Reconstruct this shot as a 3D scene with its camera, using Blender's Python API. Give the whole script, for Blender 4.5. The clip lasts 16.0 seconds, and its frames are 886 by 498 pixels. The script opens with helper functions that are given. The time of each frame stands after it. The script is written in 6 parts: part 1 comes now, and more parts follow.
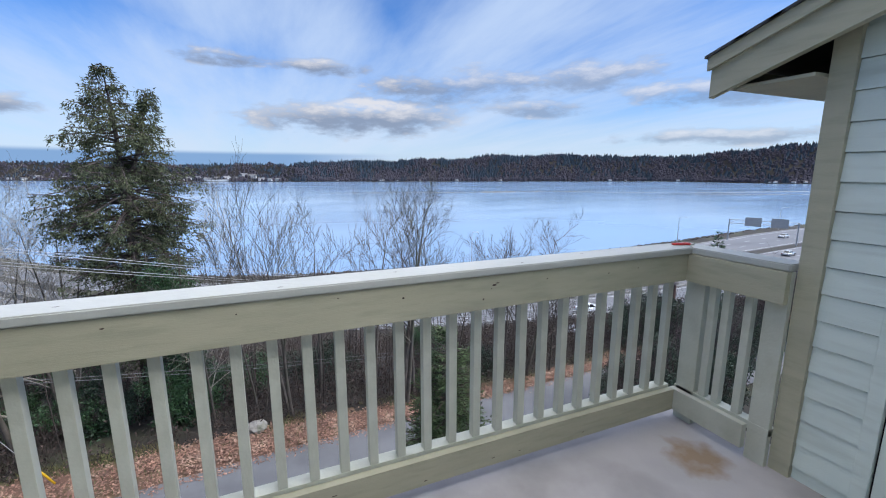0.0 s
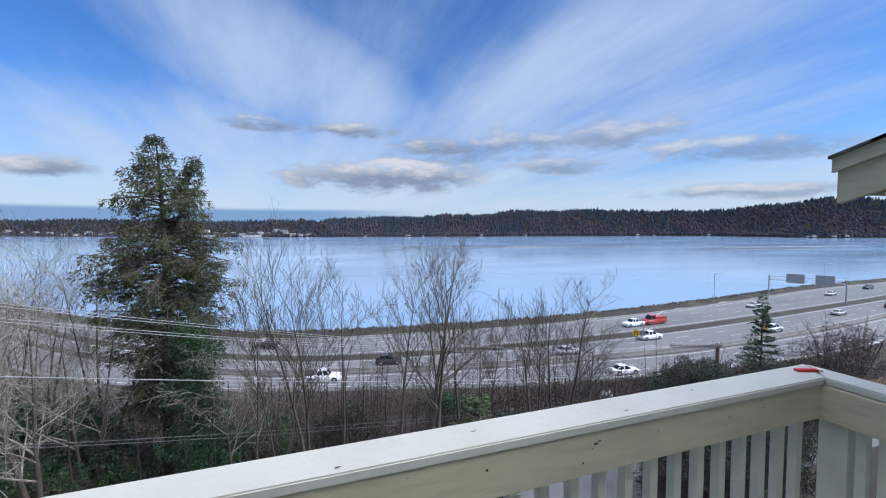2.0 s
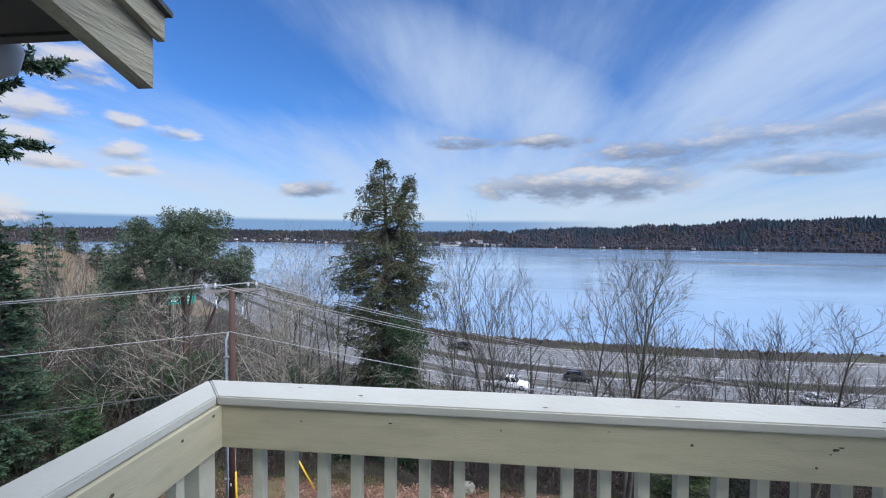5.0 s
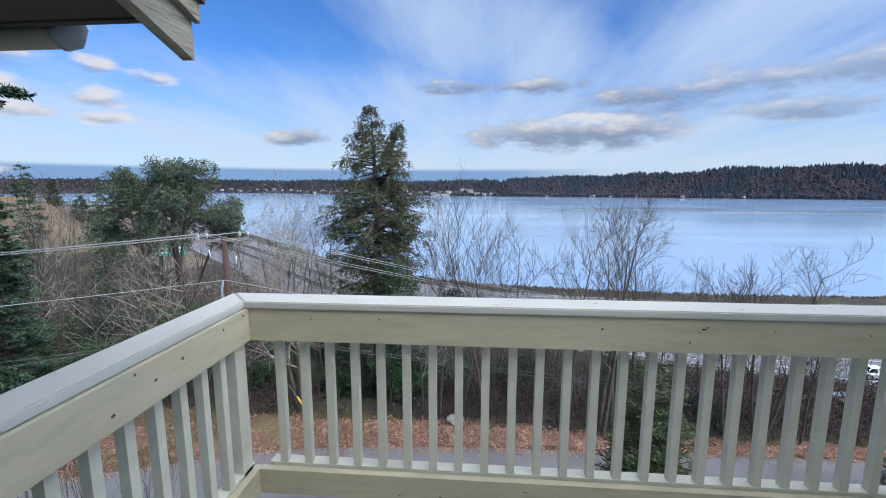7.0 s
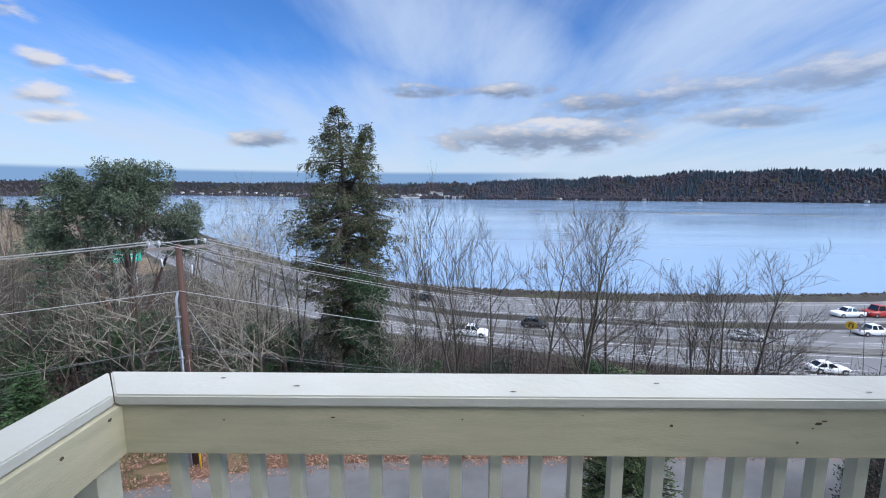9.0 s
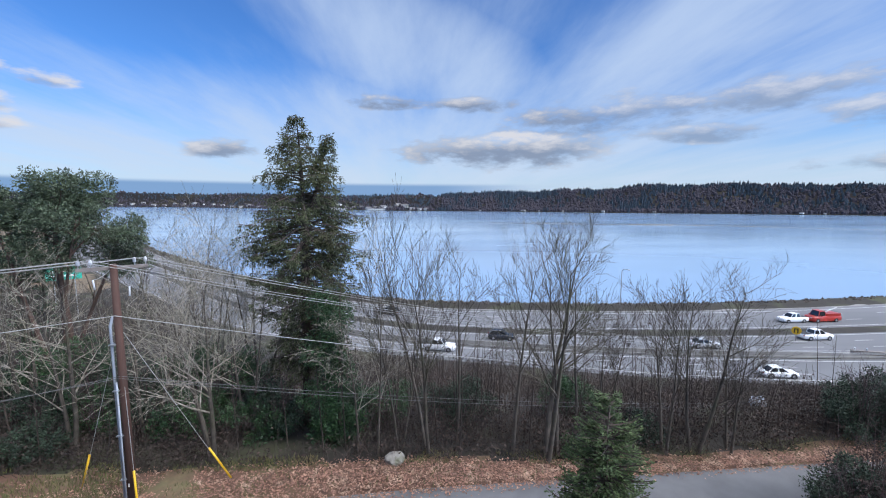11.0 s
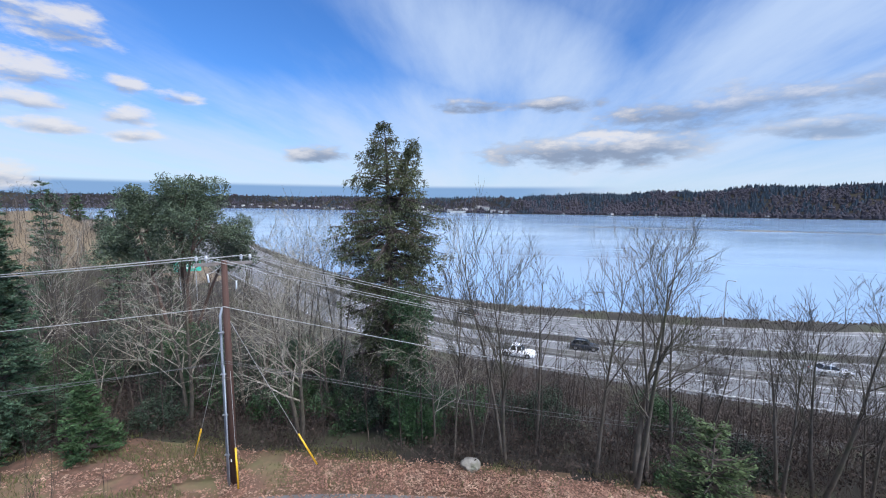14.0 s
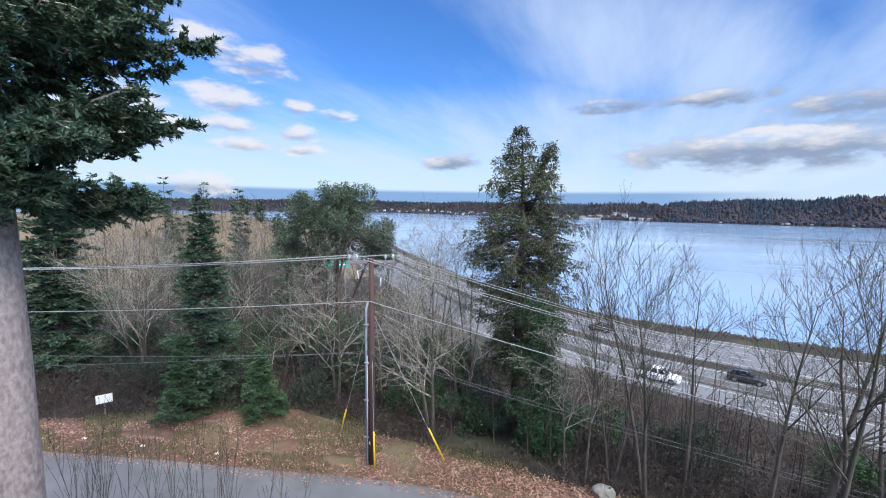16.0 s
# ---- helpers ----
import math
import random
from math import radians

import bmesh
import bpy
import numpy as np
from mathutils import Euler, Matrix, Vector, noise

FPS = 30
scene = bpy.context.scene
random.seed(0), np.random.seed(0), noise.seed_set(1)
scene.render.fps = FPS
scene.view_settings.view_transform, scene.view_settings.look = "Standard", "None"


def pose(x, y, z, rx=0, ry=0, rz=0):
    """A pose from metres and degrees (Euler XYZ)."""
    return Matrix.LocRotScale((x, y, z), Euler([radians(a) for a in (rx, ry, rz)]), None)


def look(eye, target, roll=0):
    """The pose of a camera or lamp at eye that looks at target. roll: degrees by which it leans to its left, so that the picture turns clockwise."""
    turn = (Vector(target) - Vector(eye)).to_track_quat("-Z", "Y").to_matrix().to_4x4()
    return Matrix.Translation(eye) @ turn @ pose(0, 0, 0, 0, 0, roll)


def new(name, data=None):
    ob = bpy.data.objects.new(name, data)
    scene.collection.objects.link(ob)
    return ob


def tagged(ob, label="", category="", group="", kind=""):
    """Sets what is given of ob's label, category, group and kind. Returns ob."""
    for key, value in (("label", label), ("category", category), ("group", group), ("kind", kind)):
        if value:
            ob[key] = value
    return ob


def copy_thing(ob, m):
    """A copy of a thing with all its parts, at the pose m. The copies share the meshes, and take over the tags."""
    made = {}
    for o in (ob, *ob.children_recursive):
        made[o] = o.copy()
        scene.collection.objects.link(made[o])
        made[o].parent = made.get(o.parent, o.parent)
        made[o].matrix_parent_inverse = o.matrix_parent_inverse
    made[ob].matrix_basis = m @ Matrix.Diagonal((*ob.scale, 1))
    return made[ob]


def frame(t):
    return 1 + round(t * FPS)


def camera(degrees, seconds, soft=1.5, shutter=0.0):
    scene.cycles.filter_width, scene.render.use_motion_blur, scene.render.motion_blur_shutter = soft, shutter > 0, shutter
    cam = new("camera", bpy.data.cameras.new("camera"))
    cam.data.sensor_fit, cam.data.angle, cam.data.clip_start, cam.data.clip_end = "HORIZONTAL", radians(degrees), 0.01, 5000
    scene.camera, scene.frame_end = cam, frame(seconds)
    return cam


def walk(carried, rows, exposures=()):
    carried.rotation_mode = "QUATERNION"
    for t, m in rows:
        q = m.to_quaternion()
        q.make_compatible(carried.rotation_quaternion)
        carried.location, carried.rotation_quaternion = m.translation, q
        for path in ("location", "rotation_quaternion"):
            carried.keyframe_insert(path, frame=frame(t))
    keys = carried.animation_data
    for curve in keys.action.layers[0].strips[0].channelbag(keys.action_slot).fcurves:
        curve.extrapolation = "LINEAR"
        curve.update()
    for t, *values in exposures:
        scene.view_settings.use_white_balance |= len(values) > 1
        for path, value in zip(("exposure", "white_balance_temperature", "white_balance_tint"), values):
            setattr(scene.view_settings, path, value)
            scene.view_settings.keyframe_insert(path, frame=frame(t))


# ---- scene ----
cam = camera(93.3, 16.0, soft=1.1)
PATH = [
    (0, (1.115, -1.568, 1.454), (1.889, 0.24, 1.092), 0.0),
    (0.5, (1.124, -1.575, 1.471), (2.3, 0.004, 1.118), -0.3),
    (1, (1.074, -1.449, 1.595), (2.215, 0.163, 1.28), -0.2),
    (1.5, (1.04, -1.289, 1.706), (1.932, 0.488, 1.489), -0.3),
    (2, (1.043, -1.174, 1.725), (1.718, 0.706, 1.621), -0.2),
    (2.5, (0.895, -1.187, 1.791), (1.372, 0.755, 1.759), 0.7),
    (3, (0.836, -1.149, 1.767), (1.061, 0.838, 1.766), 0.7),
    (3.5, (0.93, -1.076, 1.716), (0.923, 0.924, 1.732), 0.4),
    (4, (0.864, -1.055, 1.678), (0.694, 0.937, 1.693), 0.5),
    (6.3, (1.066, -1.929, 1.569), (0.854, 0.047, 1.341), 0.1),
    (6.5, (1.059, -1.905, 1.572), (0.86, 0.069, 1.318), 0.0),
    (7, (1.057, -1.809, 1.563), (0.898, 0.164, 1.271), 0.0),
    (7.5, (1.033, -1.68, 1.573), (0.92, 0.294, 1.269), -0.1),
    (8, (0.952, -1.64, 1.592), (0.885, 0.336, 1.291), -0.1),
    (8.2, (0.925, -1.57, 1.589), (0.88, 0.408, 1.293), -0.1),
    (10.3, (1.012, -0.419, 1.735), (1.022, 1.566, 1.489), 0.3),
    (10.5, (1.002, -0.346, 1.739), (1.045, 1.64, 1.501), 0.3),
    (11, (0.937, -0.245, 1.732), (1.083, 1.737, 1.509), 0.2),
    (11.5, (0.873, -0.163, 1.754), (1.122, 1.81, 1.54), 0.3),
    (12, (0.874, -0.123, 1.738), (1.171, 1.844, 1.531), 0.2),
    (12.5, (0.875, -0.102, 1.738), (1.138, 1.87, 1.531), 0.2),
    (13, (0.936, -0.069, 1.745), (1.077, 1.915, 1.537), 0.3),
    (13.5, (0.938, 0.001, 1.763), (0.902, 1.99, 1.551), 0.4),
    (14, (0.864, 0.04, 1.769), (0.63, 2.015, 1.556), 0.4),
    (14.5, (0.661, 0.035, 1.75), (0.24, 1.979, 1.542), 0.7),
    (15, (0.553, 0.063, 1.776), (-0.041, 1.962, 1.57), 0.7),
    (15.5, (0.5, 0.127, 1.742), (-0.227, 1.98, 1.543), 0.8),
    (16, (0.522, 0.138, 1.712), (-0.295, 1.954, 1.52), 0.8),
]
walk(cam, [(t, look(eye, target, roll)) for t, eye, target, roll in PATH],
     exposures=((0, 0.0), (1.2, -0.03), (2.2, -0.13), (5.0, -0.12), (6.3, -0.05), (8.2, -0.05), (10.5, -0.1), (13.0, -0.06), (15.0, 0.1), (16.0, 0.14)))

# ---- sky and sun ----
world = bpy.data.worlds.new("sky")
scene.world = world
world.use_nodes = True
WT = world.node_tree


def wm(op, a, b=None, c=None, clamp=False):
    n = WT.nodes.new("ShaderNodeMath")
    n.operation, n.use_clamp = op, clamp
    for k, v in enumerate((a, b, c)):
        if v is None:
            continue
        if isinstance(v, (int, float)):
            n.inputs[k].default_value = v
        else:
            WT.links.new(v, n.inputs[k])
    return n.outputs[0]


def wmix(f, a, b):
    n = WT.nodes.new("ShaderNodeMix")
    n.data_type = 'RGBA'
    for k, v in ((0, f), (6, a), (7, b)):
        if isinstance(v, (int, float)):
            n.inputs[k].default_value = v
        elif isinstance(v, tuple):
            n.inputs[k].default_value = (*v, 1)
        else:
            WT.links.new(v, n.inputs[k])
    return n.outputs[2]


def wnoise(u, v, w, scale, detail, rough):
    cb = WT.nodes.new("ShaderNodeCombineXYZ")
    for k, q in enumerate((u, v, w)):
        if isinstance(q, (int, float)):
            cb.inputs[k].default_value = q
        else:
            WT.links.new(q, cb.inputs[k])
    n = WT.nodes.new("ShaderNodeTexNoise")
    n.inputs["Scale"].default_value, n.inputs["Detail"].default_value, n.inputs["Roughness"].default_value = scale, detail, rough
    WT.links.new(cb.outputs[0], n.inputs["Vector"])
    return n.outputs["Fac"]


def wstep(x, lo, hi):
    n = WT.nodes.new("ShaderNodeMapRange")
    n.interpolation_type = 'SMOOTHSTEP'
    n.inputs[1].default_value, n.inputs[2].default_value = lo, hi
    WT.links.new(x, n.inputs[0])
    return n.outputs[0]


SUN_EL, SUN_AZ = 38.0, 122.0
sky = WT.nodes.new("ShaderNodeTexSky")
sky.sky_type = 'NISHITA'
sky.sun_disc = False
sky.sun_elevation, sky.sun_rotation = radians(SUN_EL), radians(SUN_AZ)
sky.air_density, sky.dust_density, sky.ozone_density = 1.0, 0.6, 2.0
tone = WT.nodes.new("ShaderNodeMix")
tone.data_type, tone.blend_type = 'RGBA', 'MULTIPLY'
tone.inputs[0].default_value = 1.0
WT.links.new(sky.outputs[0], tone.inputs[6])
tone.inputs[7].default_value = (0.056, 0.106, 0.178, 1)
wtc = WT.nodes.new("ShaderNodeTexCoord")
wsep = WT.nodes.new("ShaderNodeSeparateXYZ")
WT.links.new(wtc.outputs["Generated"], wsep.inputs[0])
wx, wy, wz = wsep.outputs
EL = wm('MULTIPLY', wm('ARCSINE', wz), 57.29578)
AZ = wm('MULTIPLY', wm('ARCTAN2', wx, wy), 57.29578)
den = wm('ADD', wm('MAXIMUM', wz, 0.0), 0.10)
PU, PV = wm('DIVIDE', wx, den), wm('DIVIDE', wy, den)


def blob(az, el, w, h, lean=0.0):
    """1 at the middle of an ellipse in the sky, 0 at its rim; lean tips it (degrees of height per degree of turn)."""
    a = wm('SUBTRACT', AZ, az)
    e = wm('SUBTRACT', wm('SUBTRACT', EL, el), wm('MULTIPLY', a, lean))
    a2, e2 = wm('DIVIDE', a, w), wm('DIVIDE', e, h)
    return wm('SUBTRACT', 1.0, wm('ADD', wm('MULTIPLY', a2, a2), wm('MULTIPLY', e2, e2)))


# high thin cloud in long streaks that run away from the balcony
streak = wnoise(wm('MULTIPLY', PU, 1.7), wm('MULTIPLY', PV, 0.42), 3.7, 1.0, 7.0, 0.6)
broad = wnoise(wm('MULTIPLY', PU, 0.5), wm('MULTIPLY', PV, 0.22), 9.1, 1.0, 3.0, 0.5)
fan = wm('MAXIMUM', wm('MULTIPLY', blob(-2, 20, 30, 7, -0.40), 1.0), wm('MULTIPLY', blob(38, 19, 30, 12, 0.5), 0.9))
fan = wm('MAXIMUM', fan, blob(46, 11, 26, 7))
fan = wm('MAXIMUM', fan, wm('MULTIPLY', blob(0, 6, 90, 9), 0.9))
fan = wm('MAXIMUM', fan, wm('MULTIPLY', blob(-45, 10, 28, 5), 0.6))
fan = wm('MAXIMUM', fan, -0.3)
thin = wm('ADD', wm('ADD', wm('MULTIPLY', streak, 1.15), wm('MULTIPLY', broad, 0.7)), wm('MULTIPLY', fan, 0.30))
thin = wstep(thin, 0.68, 1.5)
col = wmix(wm('MULTIPLY', thin, 0.88), tone.outputs[2], (0.56, 0.71, 0.97))
# pale haze low down, and a slate-blue bank of far cloud just over the western shore
haze = wm('MULTIPLY', wstep(EL, 12.0, 1.0), 0.72)
col = wmix(haze, col, (0.68, 0.80, 0.95))
bank = wm('MULTIPLY', wm('MULTIPLY', wstep(EL, 2.6, 2.0), wstep(AZ, 20.0, 2.0)), 0.95)
col = wmix(bank, col, (0.22, 0.39, 0.68))
# heaped clouds: cream tops, blue-grey undersides
CLOUDS = ((11, 6.8, 12, 2.1, 0.02), (16, 7.2, 9, 2.3, 0.0), (21, 10.6, 7, 2.0, 0.0), (30, 10.8, 8, 1.9, -0.03), (35, 7.9, 7, 1.0, -0.05), (42, 11.3, 8, 1.7, 0.06), (55, 8.6, 10, 1.4, -0.05), (56, 3.9, 12, 0.9, 0.0), (8, 12.6, 6, 0.9, 0.0),
          (-3.5, 12.8, 5, 0.9, 0.0), (-23.4, 6.3, 4.0, 1.2, 0.05), (-48.2, 16.9, 4.6, 1.9, -0.12), (-52.5, 18.2, 4, 1.3, -0.1),
          (-51, 12.2, 6.0, 1.4, -0.12), (-43.2, 12.2, 2.4, 0.9, 0.0), (-51.2, 9.6, 4.2, 1.2, 0.0), (-43.3, 9.2, 3.0, 1.1, 0.0), (-49.3, 7.5, 3.8, 0.9, 0.0), (-42.8, 7.2, 2.6, 0.7, 0.0), (-38.5, 11.6, 2.6, 0.7, 0.0), (-55, 2.6, 5, 1.2, 0.0), (-62, 9, 8, 3, 0))
lump = wnoise(wm('MULTIPLY', AZ, 0.20), wm('MULTIPLY', EL, 0.55), 1.3, 1.0, 7.0, 0.60)
heap = None
under = None
for az, el, w, h, lean in CLOUDS:
    b = blob(az, el, w * 1.06, h * 1.18, lean)
    lift = wm('DIVIDE', wm('SUBTRACT', EL, el), h)
    lift = wm('MULTIPLY', lift, wm('MAXIMUM', b, 0.0))
    heap = b if heap is None else wm('MAXIMUM', heap, b)
    under = lift if under is None else wm('ADD', under, lift)
heap = wm('MAXIMUM', heap, -2.5)
heap_d = wm('ADD', wm('MULTIPLY', heap, 0.55), wm('MULTIPLY', wm('SUBTRACT', lump, 0.50), 2.5))
heap_m = wstep(heap_d, -0.10, 0.60)
lit = wm('ADD', wm('MULTIPLY', under, 0.9), wm('MULTIPLY', wm('SUBTRACT', lump, 0.52), 2.4))
west = wstep(AZ, -22.0, -34.0)
lit = wstep(wm('ADD', lit, wm('MULTIPLY', west, 0.6)), -0.22, 0.75)
heap_c = wmix(lit, (0.24, 0.30, 0.43), (0.80, 0.79, 0.82))
col = wmix(wm('MULTIPLY', heap_m, wm('SUBTRACT', 0.86, wm('MULTIPLY', wstep(AZ, 16.0, 27.0), 0.24))), col, heap_c)
# unseen sky overhead and round the south-east sun, boosted above the western sky as fill
rear = wstep(wm('ADD', wm('ADD', wm('MULTIPLY', wy, -0.35), wm('MULTIPLY', wx, 0.65)), wm('MULTIPLY', wz, 0.67)), 0.74, 0.97)
lift_up = wm('ADD', 1.0, wm('ADD', wm('MULTIPLY', wstep(EL, 33.0, 64.0), 3.1), wm('MULTIPLY', rear, 6.8)))
col = wmix(wm('MULTIPLY', wm('MAXIMUM', wstep(EL, 33.0, 62.0), rear), 0.8), col, (0.74, 0.735, 0.72))
vs_ = WT.nodes.new("ShaderNodeVectorMath")
vs_.operation = 'SCALE'
WT.links.new(col, vs_.inputs[0])
WT.links.new(lift_up, vs_.inputs["Scale"])
WT.links.new(vs_.outputs[0], WT.nodes["Background"].inputs[0])
WT.nodes["Background"].inputs[1].default_value = 1.0

sun = new("sun", bpy.data.lights.new("sun", 'SUN'))
sun.data.energy, sun.data.angle, sun.data.color = 1.5, radians(12), (1.0, 0.93, 0.84)
sd = Vector((math.sin(radians(SUN_AZ)) * math.cos(radians(SUN_EL)), math.cos(radians(SUN_AZ)) * math.cos(radians(SUN_EL)), math.sin(radians(SUN_EL))))
sun.matrix_world = look((0, 0, 40), Vector((0, 0, 40)) - sd)

# ---- materials ----


def material(name, a, b=None, rough=0.7, scale=4.0, metal=0.0, bump=0.0, bump_scale=60.0, island=0.0, each=0.0, spec=0.5, stretch=(1, 1, 1), c=None, c_scale=0.6, c_amount=0.5, through_light=0.0):
    """Procedural surface: a to b by noise, stains of c at a larger scale, island/each: brightness spread from piece to piece."""
    m = bpy.data.materials.new(name)
    m.use_nodes = True
    nt = m.node_tree
    bs = nt.nodes["Principled BSDF"]
    bs.inputs["Roughness"].default_value, bs.inputs["Metallic"].default_value = rough, metal
    bs.inputs["Specular IOR Level"].default_value = spec
    tc = nt.nodes.new("ShaderNodeTexCoord")
    mp = nt.nodes.new("ShaderNodeMapping")
    mp.inputs["Scale"].default_value = stretch
    nt.links.new(tc.outputs["Object"], mp.inputs[0])

    def noisy(s, detail=4.0):
        n = nt.nodes.new("ShaderNodeTexNoise")
        n.inputs["Scale"].default_value, n.inputs["Detail"].default_value = s, detail
        nt.links.new(mp.outputs[0], n.inputs["Vector"])
        return n.outputs["Fac"]

    def ramped(f, lo, hi):
        r = nt.nodes.new("ShaderNodeMapRange")
        r.inputs[1].default_value, r.inputs[2].default_value = lo, hi
        nt.links.new(f, r.inputs[0])
        return r.outputs[0]

    def mix(f, p, q, blend='MIX'):
        n = nt.nodes.new("ShaderNodeMix")
        n.data_type, n.blend_type = 'RGBA', blend
        for k, v in ((0, f), (6, p), (7, q)):
            if isinstance(v, (int, float)):
                n.inputs[k].default_value = v
            elif isinstance(v, tuple):
                n.inputs[k].default_value = (*v, 1)
            else:
                nt.links.new(v, n.inputs[k])
        return n.outputs[2]

    b = b or tuple(v * 0.8 for v in a)
    out = mix(ramped(noisy(scale), 0.3, 0.7), a, b)
    if c:
        s = ramped(noisy(c_scale, 5.0), 0.5, 0.68)
        k = nt.nodes.new("ShaderNodeMath")
        k.operation = 'MULTIPLY'
        k.inputs[1].default_value = c_amount
        nt.links.new(s, k.inputs[0])
        out = mix(k.outputs[0], out, c)
    if island or each:
        src = nt.nodes.new("ShaderNodeNewGeometry").outputs["Random Per Island"] if island else nt.nodes.new("ShaderNodeObjectInfo").outputs["Random"]
        amount = island or each
        r = nt.nodes.new("ShaderNodeMapRange")
        r.inputs[3].default_value, r.inputs[4].default_value = 1 - amount, 1 + amount
        nt.links.new(src, r.inputs[0])
        hs = nt.nodes.new("ShaderNodeHueSaturation")
        nt.links.new(r.outputs[0], hs.inputs["Value"])
        nt.links.new(out, hs.inputs["Color"])
        out = hs.outputs[0]
    nt.links.new(out, bs.inputs["Base Color"])
    if bump:
        bp = nt.nodes.new("ShaderNodeBump")
        bp.inputs["Strength"].default_value, bp.inputs["Distance"].default_value = bump, 0.02
        nt.links.new(noisy(bump_scale, 6.0), bp.inputs["Height"])
        nt.links.new(bp.outputs[0], bs.inputs["Normal"])
    if through_light:
        tr = nt.nodes.new("ShaderNodeBsdfTranslucent")
        nt.links.new(out, tr.inputs[0])
        ad = nt.nodes.new("ShaderNodeMixShader")
        ad.inputs[0].default_value = through_light
        nt.links.new(bs.outputs[0], ad.inputs[1])
        nt.links.new(tr.outputs[0], ad.inputs[2])
        nt.links.new(ad.outputs[0], nt.nodes["Material Output"].inputs[0])
    return m


PAINT = material("cream_rail_paint", (0.45, 0.42, 0.30), (0.39, 0.365, 0.26), 0.55, 3.0, bump=0.12, bump_scale=40, stretch=(1, 1, 6), c=(0.30, 0.29, 0.20), c_scale=5.0, c_amount=0.45)
CAP = material("weathered_cap_paint", (0.46, 0.46, 0.42), (0.40, 0.40, 0.36), 0.5, 3.0, bump=0.12, bump_scale=35, c=(0.45, 0.45, 0.38), c_scale=6.0, c_amount=0.5)
BALUSTER = material("baluster_paint", (0.55, 0.55, 0.46), (0.47, 0.47, 0.385), 0.55, 6.0, bump=0.1, c=(0.36, 0.36, 0.27), c_scale=7.0, c_amount=0.4)
SIDING = material("pale_green_siding", (0.66, 0.72, 0.66), (0.61, 0.67, 0.61), 0.6, 2.0, bump=0.15, bump_scale=50, stretch=(1, 1, 8), c=(0.45, 0.48, 0.42), c_scale=2.5, c_amount=0.4)
DOOR = material("pale_green_door_paint", (0.66, 0.72, 0.66), (0.62, 0.68, 0.62), 0.45, 1.5, bump=0.03, c=(0.44, 0.5, 0.45), c_scale=3, c_amount=0.3)
TRIM_W = material("white_trim_paint", (0.78, 0.82, 0.86), (0.74, 0.78, 0.82), 0.45, 2.0, bump=0.05)
DARK_GAP = material("shadowed_gap", (0.02, 0.02, 0.02), (0.03, 0.03, 0.025), 0.9)
KNOT = material("bare_wood_knot", (0.05, 0.035, 0.025), (0.1, 0.07, 0.05), 0.8, 60)
BARGE = material("peeling_barge_paint", (0.30, 0.28, 0.205), (0.20, 0.185, 0.14), 0.75, 8.0, bump=0.6, bump_scale=30, stretch=(1, 0.3, 2), c=(0.10, 0.085, 0.065), c_scale=14.0, c_amount=0.75)
SOFFIT = material("dark_roof_underside", (0.05, 0.042, 0.035), (0.03, 0.026, 0.022), 0.85, 5)
SHINGLE = material("asphalt_shingle", (0.045, 0.045, 0.05), (0.07, 0.07, 0.07), 0.9, 60, each=0.25, bump=0.4)
NICKEL = material("satin_nickel", (0.55, 0.53, 0.5), None, 0.3, 20, metal=1.0)
GUTTER = material("beige_gutter_metal", (0.36, 0.34, 0.27), (0.3, 0.28, 0.22), 0.45, 5)
ASPHALT = material("street_asphalt", (0.12, 0.122, 0.128), (0.09, 0.091, 0.096), 0.85, 0.8, bump=0.2, bump_scale=30, c=(0.15, 0.15, 0.155), c_scale=0.25, c_amount=0.6)
HIGHWAY = material("highway_asphalt", (0.135, 0.136, 0.142), (0.10, 0.101, 0.106), 0.8, 0.15, c=(0.17, 0.17, 0.175), c_scale=0.05, c_amount=0.6, stretch=(0.2, 1, 1))
LINE = material("road_line_paint", (0.46, 0.46, 0.45), (0.32, 0.32, 0.31), 0.6, 2)
CONCRETE = material("barrier_concrete", (0.27, 0.26, 0.24), (0.2, 0.19, 0.18), 0.85, 0.7, c=(0.18, 0.17, 0.16), c_scale=0.4)
STEEL = material("galvanised_steel", (0.42, 0.43, 0.44), (0.34, 0.35, 0.36), 0.45, 3, metal=0.7)
POLEWOOD = material("creosoted_pole_wood", (0.075, 0.033, 0.022), (0.042, 0.021, 0.016), 0.8, 3, bump=0.3, stretch=(3, 3, 0.3), c=(0.13, 0.08, 0.06), c_scale=3, c_amount=0.3)
ARMWOOD = material("weathered_arm_wood", (0.22, 0.19, 0.17), (0.15, 0.13, 0.12), 0.85, 5)
WIRE = material("aluminium_cable", (0.34, 0.34, 0.33), None, 0.5, 2)
WIRE_DK = material("black_cable", (0.12, 0.12, 0.12), None, 0.6, 2)
PORCELAIN = material("grey_porcelain", (0.62, 0.64, 0.68), (0.5, 0.52, 0.56), 0.25, 9)
CONDUIT = material("grey_conduit", (0.30, 0.33, 0.38), (0.23, 0.25, 0.29), 0.5, 2)
YELLOW = material("yellow_plastic", (0.75, 0.45, 0.02), (0.62, 0.36, 0.02), 0.45, 4)
SIGNWHITE = material("white_sign_paint", (0.75, 0.72, 0.66), (0.68, 0.65, 0.6), 0.5, 6)
SIGNGREEN = material("green_sign_sheet", (0.02, 0.42, 0.30), (0.02, 0.36, 0.26), 0.4, 4)
SIGNBACK = material("aluminium_sign_back", (0.33, 0.34, 0.34), (0.28, 0.29, 0.29), 0.5, 1)
